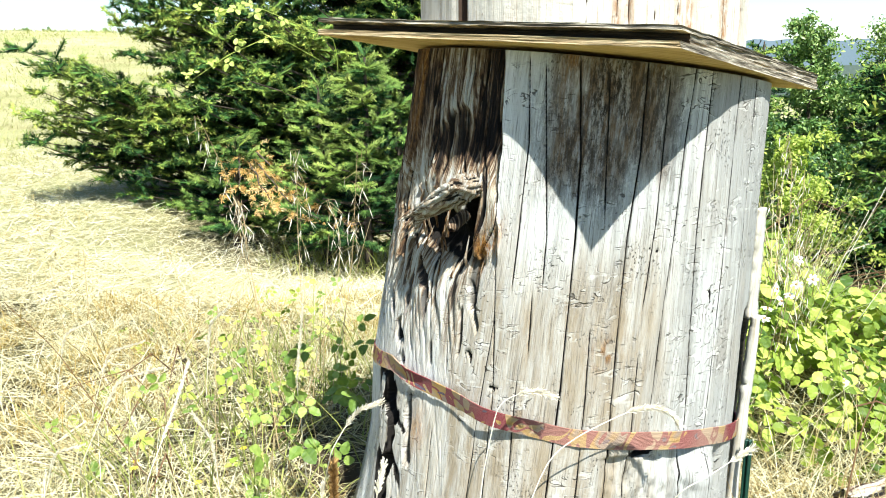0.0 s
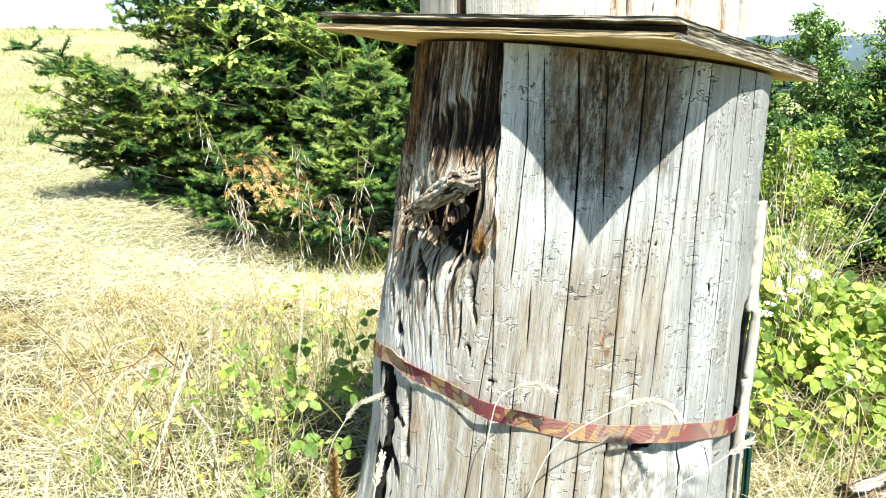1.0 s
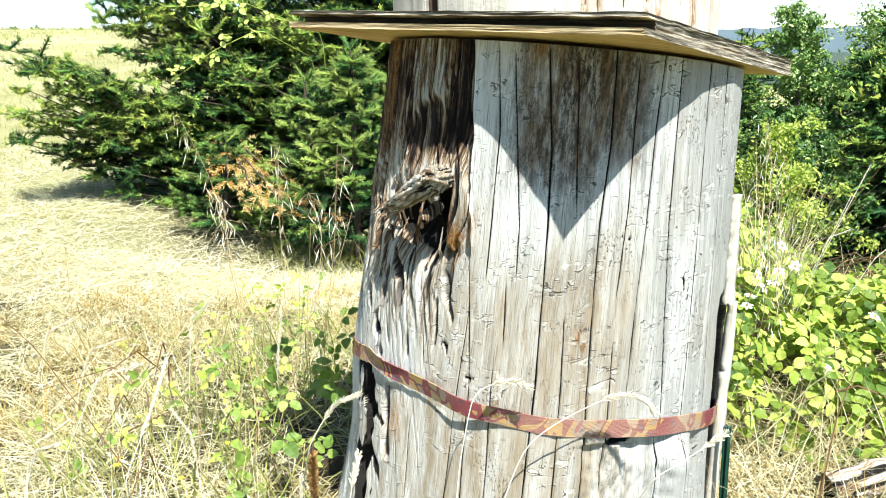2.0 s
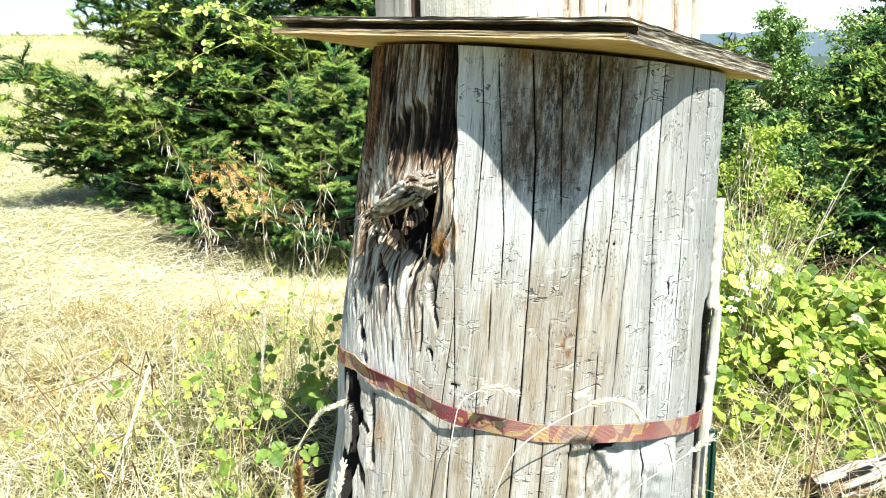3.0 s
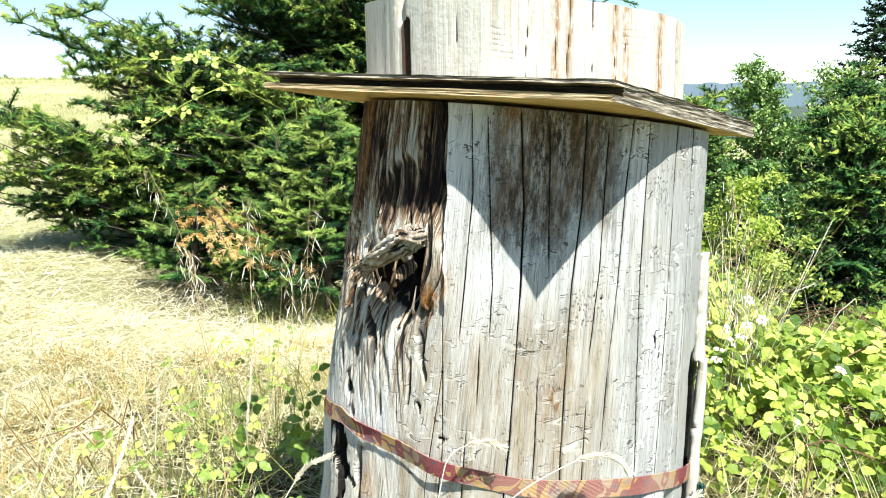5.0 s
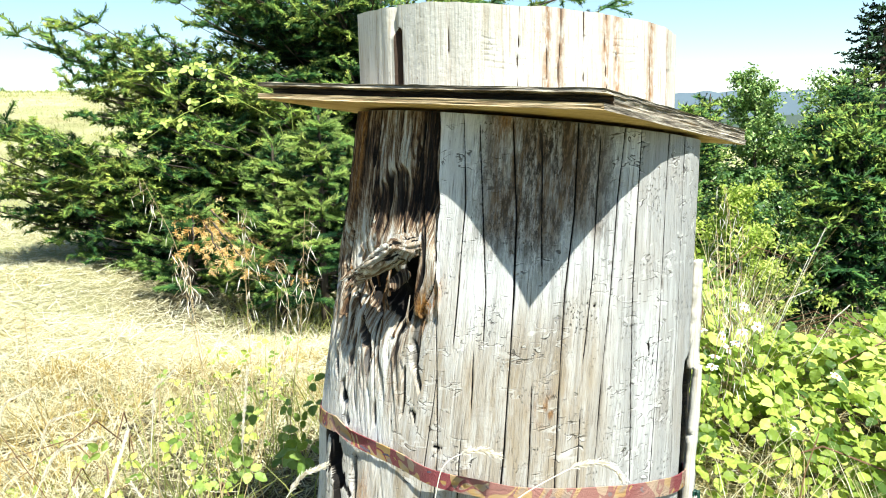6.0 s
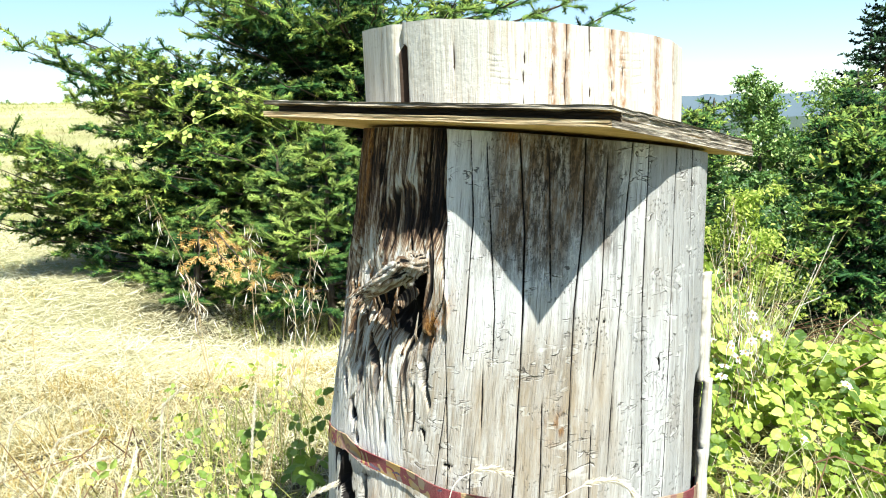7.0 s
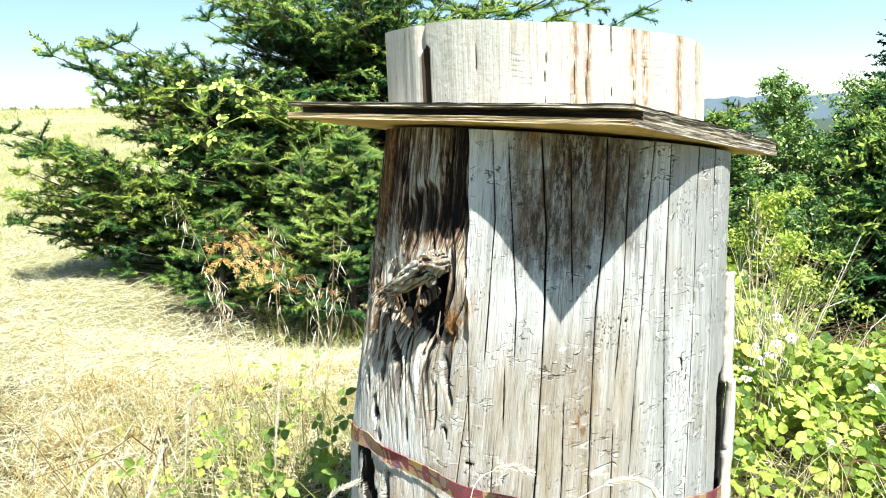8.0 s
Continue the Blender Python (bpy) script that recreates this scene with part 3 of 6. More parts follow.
    rot = 1.25 * foot + 0.8 * bumpf(T + 68, 2.2) * bumpf(Z - 0.84, 0.07) + 0.45 * rust
    rot = rot + 0.85 * smooth(-0.05, 0.3, n1) * bumpf(T + 68, 7) * smooth(0.95, 1.06, Z) + 0.5 * bumpf(T + 14, 2.5) * smooth(1.14, 1.18, Z) + 0.6 * bumpf(T + 47, 3) * bumpf(Z - 0.42, 0.05)
    # gashes, the deep ones painted black up their walls in place of shade
    for t0, z0, t1, z1, w, depth in GASHES:
        f = np.clip((z0 - Z) / (z0 - z1), 0, 1)
        ww = w * (0.75 + 0.7 * fbm(Z * 20, Z * 0 + t0, 2, 17) + 0.35 * n2)
        g = bumpf(T - t0 - (t1 - t0) * f - 0.9 * fbm(Z * 14, Z * 0 + t1, 2, 19), np.maximum(ww, 0.15))
        g = g * smooth(z0 + 0.012, z0 - 0.012, Z + rag) * smooth(z1 - 0.012, z1 + 0.012, Z + rag)
        if depth > 15:
            g = g * smooth(-0.5, 0.05, fbm(T / 2.4, Z * 15, 2, 22))
        d = d - depth * 1e-3 * smooth(0.1, 0.75, g)
        crack_and_shade = np.maximum(crack_and_shade, (0.95 if depth > 15 else 0.52) * (smooth(0.06, 0.25, g) if depth > 30 else smooth(0.25, 0.6, g)))
        brown = np.maximum(brown, 0.75 * smooth(0.05, 0.4, g) * side)
    # the foot draws in on the far side of the lower hollow
    d = d - 0.016 * smooth(-62, -76, T) * smooth(0.5, 0.3, Z)
    # chipped foot under the strap, the shade of its notch painted black
    notch = bumpf(T - 17.5, 3.6) * bumpf(Z - 0.425, 0.012)
    d = d - 0.05 * smooth(0.2, 0.7, notch)
    crack_and_shade = np.maximum(crack_and_shade, smooth(0.1, 0.3, notch))
    chip = smooth(4, 9, T) * smooth(33, 28, T + 4 * fbm(Z * 20, Z * 0, 2, 44)) * smooth(0.425, 0.415, Z)
    d = d - chip * (0.012 + 0.008 * fbm(U * 50, Z * 25, 3, 23))
    lobe = bumpf(T - 36, 8) * smooth(0.42, 0.33, Z)
    d = d + 0.03 * lobe - 0.04 * bumpf(T - 45, 3) * smooth(0.42, 0.3, Z)
    # rotted-out strip behind the split slab, its deep shade painted black
    gone = smooth(57, 60, T + 0.8 * fbm(Z * 20, Z * 0, 3, 45)) * smooth(100, 90, T) * smooth(0.66, 0.63, Z)
    d = d - 0.05 * gone
    crack_and_shade = np.maximum(crack_and_shade, 0.9 * gone)
    # board-like strips between the long cracks differ a little in tone
    strip = np.zeros_like(Z)
    # checks
    for w, depth, *pts in CRACKS:
        lo, hi = min(p[1] for p in pts), max(p[1] for p in pts)
        c = at_height(pts, Z) + 0.16 * fbm(Z * 11 + w * 7, Z * 0 + w, 3, 25)
        dist = np.radians(T - c) * R0
        end = smooth(lo - 0.01, lo + 0.05, Z) * smooth(hi + 0.01, hi - 0.05, Z)
        ww = 0.5 * w * 1e-3 * (0.65 + 0.5 * fbm(Z * 16, Z * 0 + depth, 2, 26)) + 0.0006
        g = bumpf(dist, ww) * end * (1 - flank)
        d = d - 0.7 * depth * 1e-3 * g
        # one lip of the board-like strip stands a little higher
        d = d + 0.0006 * np.sign(dist) * bumpf(dist, 0.016) * end * (1 - flank)
        crack_and_shade = np.maximum(crack_and_shade, np.clip(1.25 * g, 0, 1))
        if hi - lo > 0.45:
            strip = strip + np.sin(17.0 * pts[0][0]) * smooth(-0.002, 0.002, dist)
    # hairline checks
    hair = smooth(0.6, 0.74, fbm(U * 150, Z * 1.3, 2, 27)) * (1 - torn)
    d = d - 0.0012 * hair
    crack_and_shade = np.maximum(crack_and_shade, 0.3 * hair)
    # gouges
    for tc, zc, wt, wz in ((14.1, 0.832, 2.6, 0.006), (34.1, 0.715, 1.2, 0.02), (-24.4, 0.55, 1.5, 0.004), (-32, 0.607, 2.2, 0.01), (36.5, 0.69, 0.6, 0.025)):
        g = smooth(0.3, 0.6, (0.52 + 1.2 * fbm(U * 190, Z * 110, 3, 40)) * bumpf(T - tc, wt * 1.3) * bumpf(Z - zc, wz * 1.5))
        d -= 0.006 * g
        crack_and_shade = np.maximum(crack_and_shade, 0.9 * g)
    R = R0 + d
    X, Y = axis_x(Z) + R * np.sin(tr), AXIS_Y - R * np.cos(tr)
    n, m = Z.shape
    V = np.stack([X, Y, Z], -1).reshape(-1, 3)
    i, j = np.meshgrid(np.arange(n), np.arange(m - 1), indexing="ij")
    k = (i + 1) % n
    F = np.stack([i * m + j, k * m + j, k * m + j + 1, i * m + j + 1], -1).reshape(-1, 4)
    # sawn top
    V = np.concatenate([V, [[axis_x(1.19), AXIS_Y, 1.155]]])
    rim = np.arange(n) * m + m - 1
    F = np.concatenate([F, np.stack([rim, np.roll(rim, -1), np.full(n, n * m), np.full(n, n * m)], -1)[:, [0, 1, 2, 3]]])
    pad = lambda a: np.concatenate([a.ravel(), [0.0]])
    wood = np.concatenate([np.stack([U + 0.01 * fbm(U * 3, Z * 3, 2, 60), Z, 0 * Z], -1).reshape(-1, 3), [[0, 0, 0]]])
    body = F[:-n]
    cap = F[-n:, :3]
    st = thing("tree_stump", (0.2, AXIS_Y, 0), "weathered grey log hive stump with long cracks, standing in dry grass", "tree stump")
    at = {"crack_and_shade": pad(crack_and_shade), "stain": pad(np.clip(stain, 0, 1.3)), "brown": pad(np.clip(brown, 0, 1)), "rot": pad(np.clip(rot, 0, 1)), "warm": pad(warm), "strip": pad(strip), "torn": pad(torn), "wood": wood}
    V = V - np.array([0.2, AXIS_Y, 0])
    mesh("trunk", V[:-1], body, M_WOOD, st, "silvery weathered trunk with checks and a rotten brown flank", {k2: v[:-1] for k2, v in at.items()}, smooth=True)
    vc = np.concatenate([V[rim], V[-1:]])
    idx = np.arange(n)
    mesh("sawn_top", vc, np.stack([idx, (idx + 1) % n, np.full(n, n)], -1), M_WOOD, st, attrs={"wood": vc.astype(float), "stain": np.ones(n + 1)})
    return st


def on_stump(theta, z, out=0.0):
    a = math.radians(theta)
    r = float(radius(z)) + out
    return np.array([axis_x(z) + r * math.sin(a), AXIS_Y - r * math.cos(a), z])


def wood_attrs(V, along, brown=0.0, stain=0.0, rot=0.0):
    """Grain coordinates for a loose piece: across and along a direction."""
    V = np.asarray(V)
    along = np.asarray(along) / np.linalg.norm(along)
    side = np.cross(along, [0.3, 0.8, 0.2])
    side /= np.linalg.norm(side)
    up = np.cross(along, side)
    ang = (V @ side) * 1.0 + (V @ up) * 0.73
    n = len(V)
    return {"wood": np.stack([ang, V @ along, 0 * ang], -1), "brown": np.full(n, brown), "stain": np.full(n, stain), "rot": np.full(n, rot), "torn": np.full(n, float(brown > 0)), "crack_and_shade": np.zeros(n)}


def build_stub(st):
    """The broken branch stub that crosses the hollow, torn into fibres at its thin end."""
    O = np.array(st.location)
    p = [on_stump(-61, 0.853, -0.005), on_stump(-55, 0.876, 0.018), on_stump(-46.5, 0.905, 0.034), on_stump(-41, 0.93, 0.042), on_stump(-37.5, 0.945, 0.038), on_stump(-35.5, 0.95, 0.01)]
    t = np.linspace(0, 5, 60)
    P = np.stack([np.interp(t, range(6), [q[i] for q in p]) for i in range(3)], -1)
    rad = np.interp(t, range(6), [0.009, 0.014, 0.019, 0.022, 0.025, 0.019])
    V, F = tube_path(P, rad, 56)
    c = np.repeat(P, 56, 0)
    a = np.tile(np.arange(56) / 56 * 40, 60)
    al = np.repeat(t, 56)
    n1, n2 = fbm(a * 0.36, al * 0.6, 4, 70), fbm(a * 0.3, al * 2.8, 4, 71)
    V = c + (V - c) * (1 + 0.5 * (0.35 - np.abs(n1) * 1.9) + 0.5 * (0.3 - np.abs(n2) * 1.3) * smooth(1.6, 3.2, al))[:, None]
    at = wood_attrs(V, P[-1] - P[0], 0.2, 0.4)
    at["crack_and_shade"] = np.clip(smooth(0.3, 0.55, np.abs(n1)) + smooth(0.3, 0.55, np.abs(n2)) * smooth(2.0, 3.2, al), 0, 0.95)
    stub = mesh("branch_stub", V - O, F, M_WOOD, st, "broken grey branch stub", at, smooth=True)
    # knob under the stub, and torn splinters round the hollow
    r = np.random.default_rng(5)
    knob = [on_stump(-41.5, 0.882, -0.02), on_stump(-40.5, 0.872, 0.015), on_stump(-40, 0.866, 0.03), on_stump(-39.6, 0.862, 0.036)]
    V, F = tube_path(knob, [0.013, 0.013, 0.011, 0.005], 12)
    mesh("knob", V - O, F, M_WOOD, stub, "broken knob under the stub", wood_attrs(V, (0.1, 0, 1), 0.7, 0.6), smooth=True)
    for i in range(46):
        th, z = r.uniform(-68, -31), r.uniform(0.68, 1.0)
        if -44 < th < -34 and 0.85 < z < 0.96:
            continue
        ln = r.uniform(0.03, 0.11)
        slip = r.uniform(0.5, 2.5)
        a = on_stump(th - slip, z - ln * 0.6, -0.034)
        b = on_stump(th - slip * 0.4, z - ln * 0.1, r.uniform(-0.022, -0.008))
        e = on_stump(th, z + ln * 0.4, r.uniform(-0.03, -0.008))
        w = r.uniform(0.0015, 0.0045)
        V, F = tube_path([a, b, e], [w, w * 0.9, w * 0.2], 5)
        mesh("splinter", V - O, F, M_WOOD, st, "", wood_attrs(V, (0.1, 0, 1), 0.45 * r.random() + 0.3, 0.1, 0.5 * r.random()), smooth=False)
    for i in range(12):
        a0 = on_stump(-58 + r.uniform(-3, 5), 0.864 + r.uniform(-0.02, 0.015), 0.014)
        e0 = a0 + np.array([r.uniform(-0.03, 0.0), r.uniform(-0.02, 0.012), r.uniform(-0.035, 0.0)])
        w = r.uniform(0.002, 0.0055)
        V, F = tube_path([on_stump(-50, 0.89 + r.uniform(-0.015, 0.013), 0.03), a0, e0], [w, w, w * 0.3], 5)
        mesh("splinter", V - O, F, M_WOOD, st, "", wood_attrs(V, (1, -0.3, 0.4), 0.45, 0.0), smooth=False)


def slab(pts, widths, thick, seed, notch=False):
    """A long split slab of sapwood: pts along it, with ragged edges."""
    n = 60
    t = np.linspace(0, len(pts) - 1, n)
    P = np.stack([np.interp(t, range(len(pts)), [p[i] for p in pts]) for i in range(3)], -1)
    w = np.interp(t, range(len(pts)), widths)
    out = unit(np.array([0.72, -0.7, 0.0]))
    side = unit(np.array([0.7, 0.72, 0.0]))
    e1, e2 = fbm(t * 3.0, t * 0, 3, seed), fbm(t * 3.0, t * 0 + 5, 3, seed + 1)
    if notch:
        e1 = 0.5 * e1 + 1.6 * smooth(0.7, 0.85, lattice(t * 6.5, t * 0, seed + 9))
    rows = []
    for sgn_w, sgn_t in ((-0.5, -0.5), (-0.5, 0.4), (0, 0.62), (0.5, 0.4), (0.5, -0.5), (0, -0.55)):
        wv = w * sgn_w + (0.12 * w * (e1 if sgn_w < 0 else e2)) * (abs(sgn_w) * 2)
        rows.append(P + side * wv[:, None] + out * (thick * sgn_t * (1 + 0.25 * e2))[:, None])
    V = np.stack(rows, 1).reshape(-1, 3)
    i, j = np.meshgrid(np.arange(n - 1), np.arange(6), indexing="ij")
    k = (j + 1) % 6
    F = np.stack([i * 6 + j, i * 6 + k, (i + 1) * 6 + k, (i + 1) * 6 + j], -1).reshape(-1, 4)
    ends = np.array([[0, 5, 2, 1], [5, 4, 3, 2]])
    F = np.concatenate([F, ends, ends[:, ::-1] + (n - 1) * 6])
    return V, F


def build_slabs(st):
    O = np.array(st.location)
    # added black backing that fills the gap's deep shade and blocks the view
    V, F = slab(((0.668, 1.785, 0.63), (0.66, 1.785, 0.48), (0.65, 1.785, 0.3), (0.63, 1.785, -0.03)), (0.05, 0.056, 0.064, 0.07), 0.02, 84)
    mesh("gap_backing", V - O, F, M_GAP_SHADE, st, "black backing added behind the split slab for the shaded gap", smooth=True)
    for pts, w, th, sd, nt in (
        (((0.681, 1.76, 0.856), (0.68, 1.76, 0.734), (0.678, 1.76, 0.602)), (0.036, 0.04, 0.042), 0.014, 80, False),
        (((0.655, 1.775, 0.87), (0.655, 1.775, 0.7), (0.652, 1.775, 0.60)), (0.014, 0.016, 0.014), 0.012, 83, False),
        (((0.682, 1.74, 0.61), (0.675, 1.74, 0.481), (0.667, 1.74, 0.331), (0.65, 1.74, -0.03)), (0.024, 0.034, 0.038, 0.044), 0.016, 86, True),
    ):
        V, F = slab(pts, w, th, sd, nt)
        mesh("side_slab", V - O, F, M_DRUM, st, "split pale sapwood slab", wood_attrs(V, (0.08, 0, 1)), smooth=True)


# ---- board, upper log round, strap ----
def build_board():
    F0, R0, L0 = np.array([0.334, 1.253]), np.array([0.828, 1.853]), np.array([-0.305, 1.779])
    u, v = (R0 - F0), (L0 - F0)
    bd = thing("plywood_board", (0.26, 1.81, 1.2), "square weathered double plywood board lying on the stump", "board")
    O = np.array([0.26, 1.81, 1.2])
    n = 130

    def layer(name, label, z0, z1, inset, mat, ragged, seed, gap=0.0):
        g = np.linspace(0, 1, n)
        loop = np.concatenate([np.stack([g[:-1], 0 * g[:-1]], -1), np.stack([0 * g[:-1] + 1, g[:-1]], -1), np.stack([1 - g[:-1], 0 * g[:-1] + 1], -1), np.stack([0 * g[:-1], 1 - g[:-1]], -1)])
        N = len(loop)
        c = loop - 0.5
        run = np.arange(N) / N * 60
        rings = []
        k = 6
        for a in range(k):
            f = a / (k - 1)
            rag = ragged * (0.75 * fbm(run * 0.8, run * 0 + a * 5.3, 4, seed) - 0.4 * (abs(f - 0.5) < 0.35) * (0.3 + lattice(run * 0.4, run * 0 + 4 * a, seed + 2)))
            s = 1 - 2 * inset + 2 * rag / 0.8
            cu, cv = c[:, 0] * s, c[:, 1] * s
            cu = np.maximum(cu, -0.5 + gap + rag)
            q = F0 + (0.5 + cu[:, None]) * u + (0.5 + cv[:, None]) * v
            zz = board_z(q[:, 0], q[:, 1]) + z0 + (z1 - z0) * f + ragged * 0.35 * fbm(run * 1.3, run * 0 + 3, 3, seed + 5) * (1 if a == k - 1 or a == 0 else 0.3)
            rings.append(np.column_stack([q, zz]))
        V = np.concatenate(rings)
        i, j = np.meshgrid(np.arange(k - 1), np.arange(N), indexing="ij")
        jj = (j + 1) % N
        F = np.stack([i * N + j, i * N + jj, (i + 1) * N + jj, (i + 1) * N + j], -1).reshape(-1, 4)
        cc = F0 + 0.5 * u + 0.5 * v
        zc = board_z(*cc)
        V = np.concatenate([V, [[*cc, zc + z0], [*cc, zc + z1]]])
        idx = np.arange(N)
        tri = np.concatenate([np.stack([(idx + 1) % N, idx, np.full(N, k * N)], -1), np.stack([(k - 1) * N + idx, (k - 1) * N + (idx + 1) % N, np.full(N, k * N + 1)], -1)])
        Ft = np.concatenate([F[:, [0, 1, 2]], F[:, [0, 2, 3]], tri])
        edge_fr = np.tile(np.arange(N) < n - 1, k - 1)
        mi = np.concatenate([np.where(edge_fr, 2, 1)] * 2 + [np.zeros(len(tri))])
        mesh(name, V - O, Ft, mat if isinstance(mat, tuple) else (mat,) * 3, bd, label, mids=mi)

    layer("upper_layer", "grey weathered and split upper plywood sheet", -0.0075, 0.0, 0.004, M_PLY_TOP, 0.004, 90)
    # plies set back along one edge, the recess shade put into their colour
    layer("inner_ply", "decayed middle plies, rotted back along one edge, near black for the recess shade", -0.024, -0.007, 0.0055, (M_GAP_SHADE, M_GAP_SHADE, M_PLY_TOP), 0.003, 97, 0.06)
    layer("lower_layer", "yellow-brown lower plywood sheet", -0.035, -0.0235, 0.003, (M_PLY_LOW, M_PLY_EDGE, M_PLY_TOP), 0.0016, 101)
    return bd


def build_round():
    """The short pale log round on the board, sawn off above, with a deep slot."""
    cx, cy, R0 = 0.282, 1.868, 0.357
    th = np.concatenate([np.linspace(-95, 95, 420), np.linspace(98, 262, 40)])
    s = np.linspace(0, 1, 90)
    T, S = np.meshgrid(th, s, indexing="ij")
    tr = np.radians(T)
    U = tr * R0
    zb = board_z(cx + R0 * np.sin(tr), cy - R0 * np.cos(tr)) + 0.001
    zt = 1.392 - 0.10 * (R0 * np.sin(tr)) - 0.01 * R0 * (1 - np.cos(tr)) + 0.003 * fbm(U * 18, U * 0, 3, 110) - 0.004 * smooth(-51, -52.5, T) * smooth(-100, -64, T)
    Z = zb + S * (zt - zb)
    d = 0.005 * fbm(U * 7, Z * 0.8, 3, 111) + 0.0012 * fbm(U * 60, Z * 6, 3, 112)
    # hewn facets
    d = d - 0.004 * np.abs(((T + 8) / 21) % 1 - 0.5)
    crack_and_shade, stain = np.zeros_like(Z), np.zeros_like(Z)
    hgt = Z - zb
    slot = bumpf(np.radians(T + 50) * R0, 0.0095) * smooth(0.125, 0.112, hgt)
    d = d - 0.07 * smooth(0.2, 0.6, slot)
    # slot walls coloured black in place of the shade inside
    crack_and_shade = np.maximum(crack_and_shade, smooth(0.06, 0.22, slot))
    groove = bumpf(np.radians(T + 52) * R0, 0.009) * smooth(0.1, 0.125, hgt)
    d = d - 0.012 * groove
    # the block beside the slot stands a little proud and flat
    d = d + 0.004 * smooth(-53, -55, T) * smooth(-82, -64, T)
    for c, w, dp, st, lo in ((-7.5, 0.0009, 0.006, 0.0, 0.0), (5.5, 0.0014, 0.01, 0.8, 0), (13, 0.0009, 0.005, 0.1, 0), (21, 0.0009, 0.004, 0.9, 0), (25, 0.0008, 0.003, 1.0, 0), (41, 0.0012, 0.005, 1.0, 0), (54, 0.0012, 0.004, 0.8, 0), (72, 0.0016, 0.006, 1.0, 0), (1.5, 0.0008, 0.003, 0.9, 0.03), (-30, 0.0006, 0.003, 0.15, 0.0), (-62, 0.0007, 0.003, 0.1, 0.0)):
        cc = np.radians(T - c - 0.8 * fbm(Z * 9 + c, Z * 0, 2, 113) + (0.2 - hgt) * 6 * 0.3) * R0
        g = bumpf(cc, w) * smooth(lo - 0.01, lo + 0.02, hgt)
        d = d - dp * g
        crack_and_shade = np.maximum(crack_and_shade, np.clip(g * 1.1, 0, 0.95))
        stain = np.maximum(stain, st * bumpf(cc, 0.009 if c != 41 else 0.012))
    # ripple marks of the grain round an old knot
    wav = np.sin((hgt * 520) + 5 * bumpf(T + 14, 9) + 7 * fbm(U * 12, Z * 9, 3, 114))
    zone = bumpf(T + 14, 10) * bumpf(hgt - 0.075, 0.035) + 0.8 * bumpf(T - 28, 7) * bumpf(hgt - 0.1, 0.06)
    rip = 0.7 * smooth(0.8, 1.0, wav) * smooth(0.25, 0.6, zone) * smooth(-0.2, 0.2, fbm(U * 40, Z * 25, 2, 115))
    d = d - 0.0018 * rip
    crack_and_shade = np.maximum(crack_and_shade, 0.5 * rip)
    bits = smooth(0.62, 0.75, fbm(U * 70, Z * 50, 2, 117))
    crack_and_shade = np.maximum(crack_and_shade, 0.4 * bits)
    # hewn flat beyond the slot
    flat = np.cos(math.radians(11)) / np.cos(np.radians(np.clip(T, -80, -53) + 64)) - 1
    R = R0 + d + R0 * flat * smooth(-51, -53.5, T) * smooth(-125, -82, T)
    X, Y = cx + R * np.sin(tr), cy - R * np.cos(tr)
    n, m = Z.shape
    O = np.array([cx, cy, 1.2])
    V = np.stack([X, Y, Z], -1).reshape(-1, 3)
    i, j = np.meshgrid(np.arange(n), np.arange(m - 1), indexing="ij")
    k = (i + 1) % n
    F = np.stack([i * m + j, k * m + j, k * m + j + 1, i * m + j + 1], -1).reshape(-1, 4)
    ro = thing("log_round", O, "short pale barkless log round with a dark slot", "log")
    mesh("side", V - O, F, M_DRUM, ro, "cream wood with brown vertical streaks", {"crack_and_shade": crack_and_shade.ravel(), "stain": stain.ravel(), "wood": np.stack([U, Z, 0 * Z], -1).reshape(-1, 3)}, smooth=True)
    rim = V[np.arange(n) * m + m - 1]
    vc = np.concatenate([rim, [[cx, cy, 1.40]]]) - O
    idx = np.arange(n)
    mesh("sawn_top", vc, np.stack([idx, (idx + 1) % n, np.full(n, n)], -1), M_DRUM, ro, "sawn end grain", {"wood": vc.astype(float), "stain": np.zeros(n + 1), "crack_and_shade": np.zeros(n + 1)})


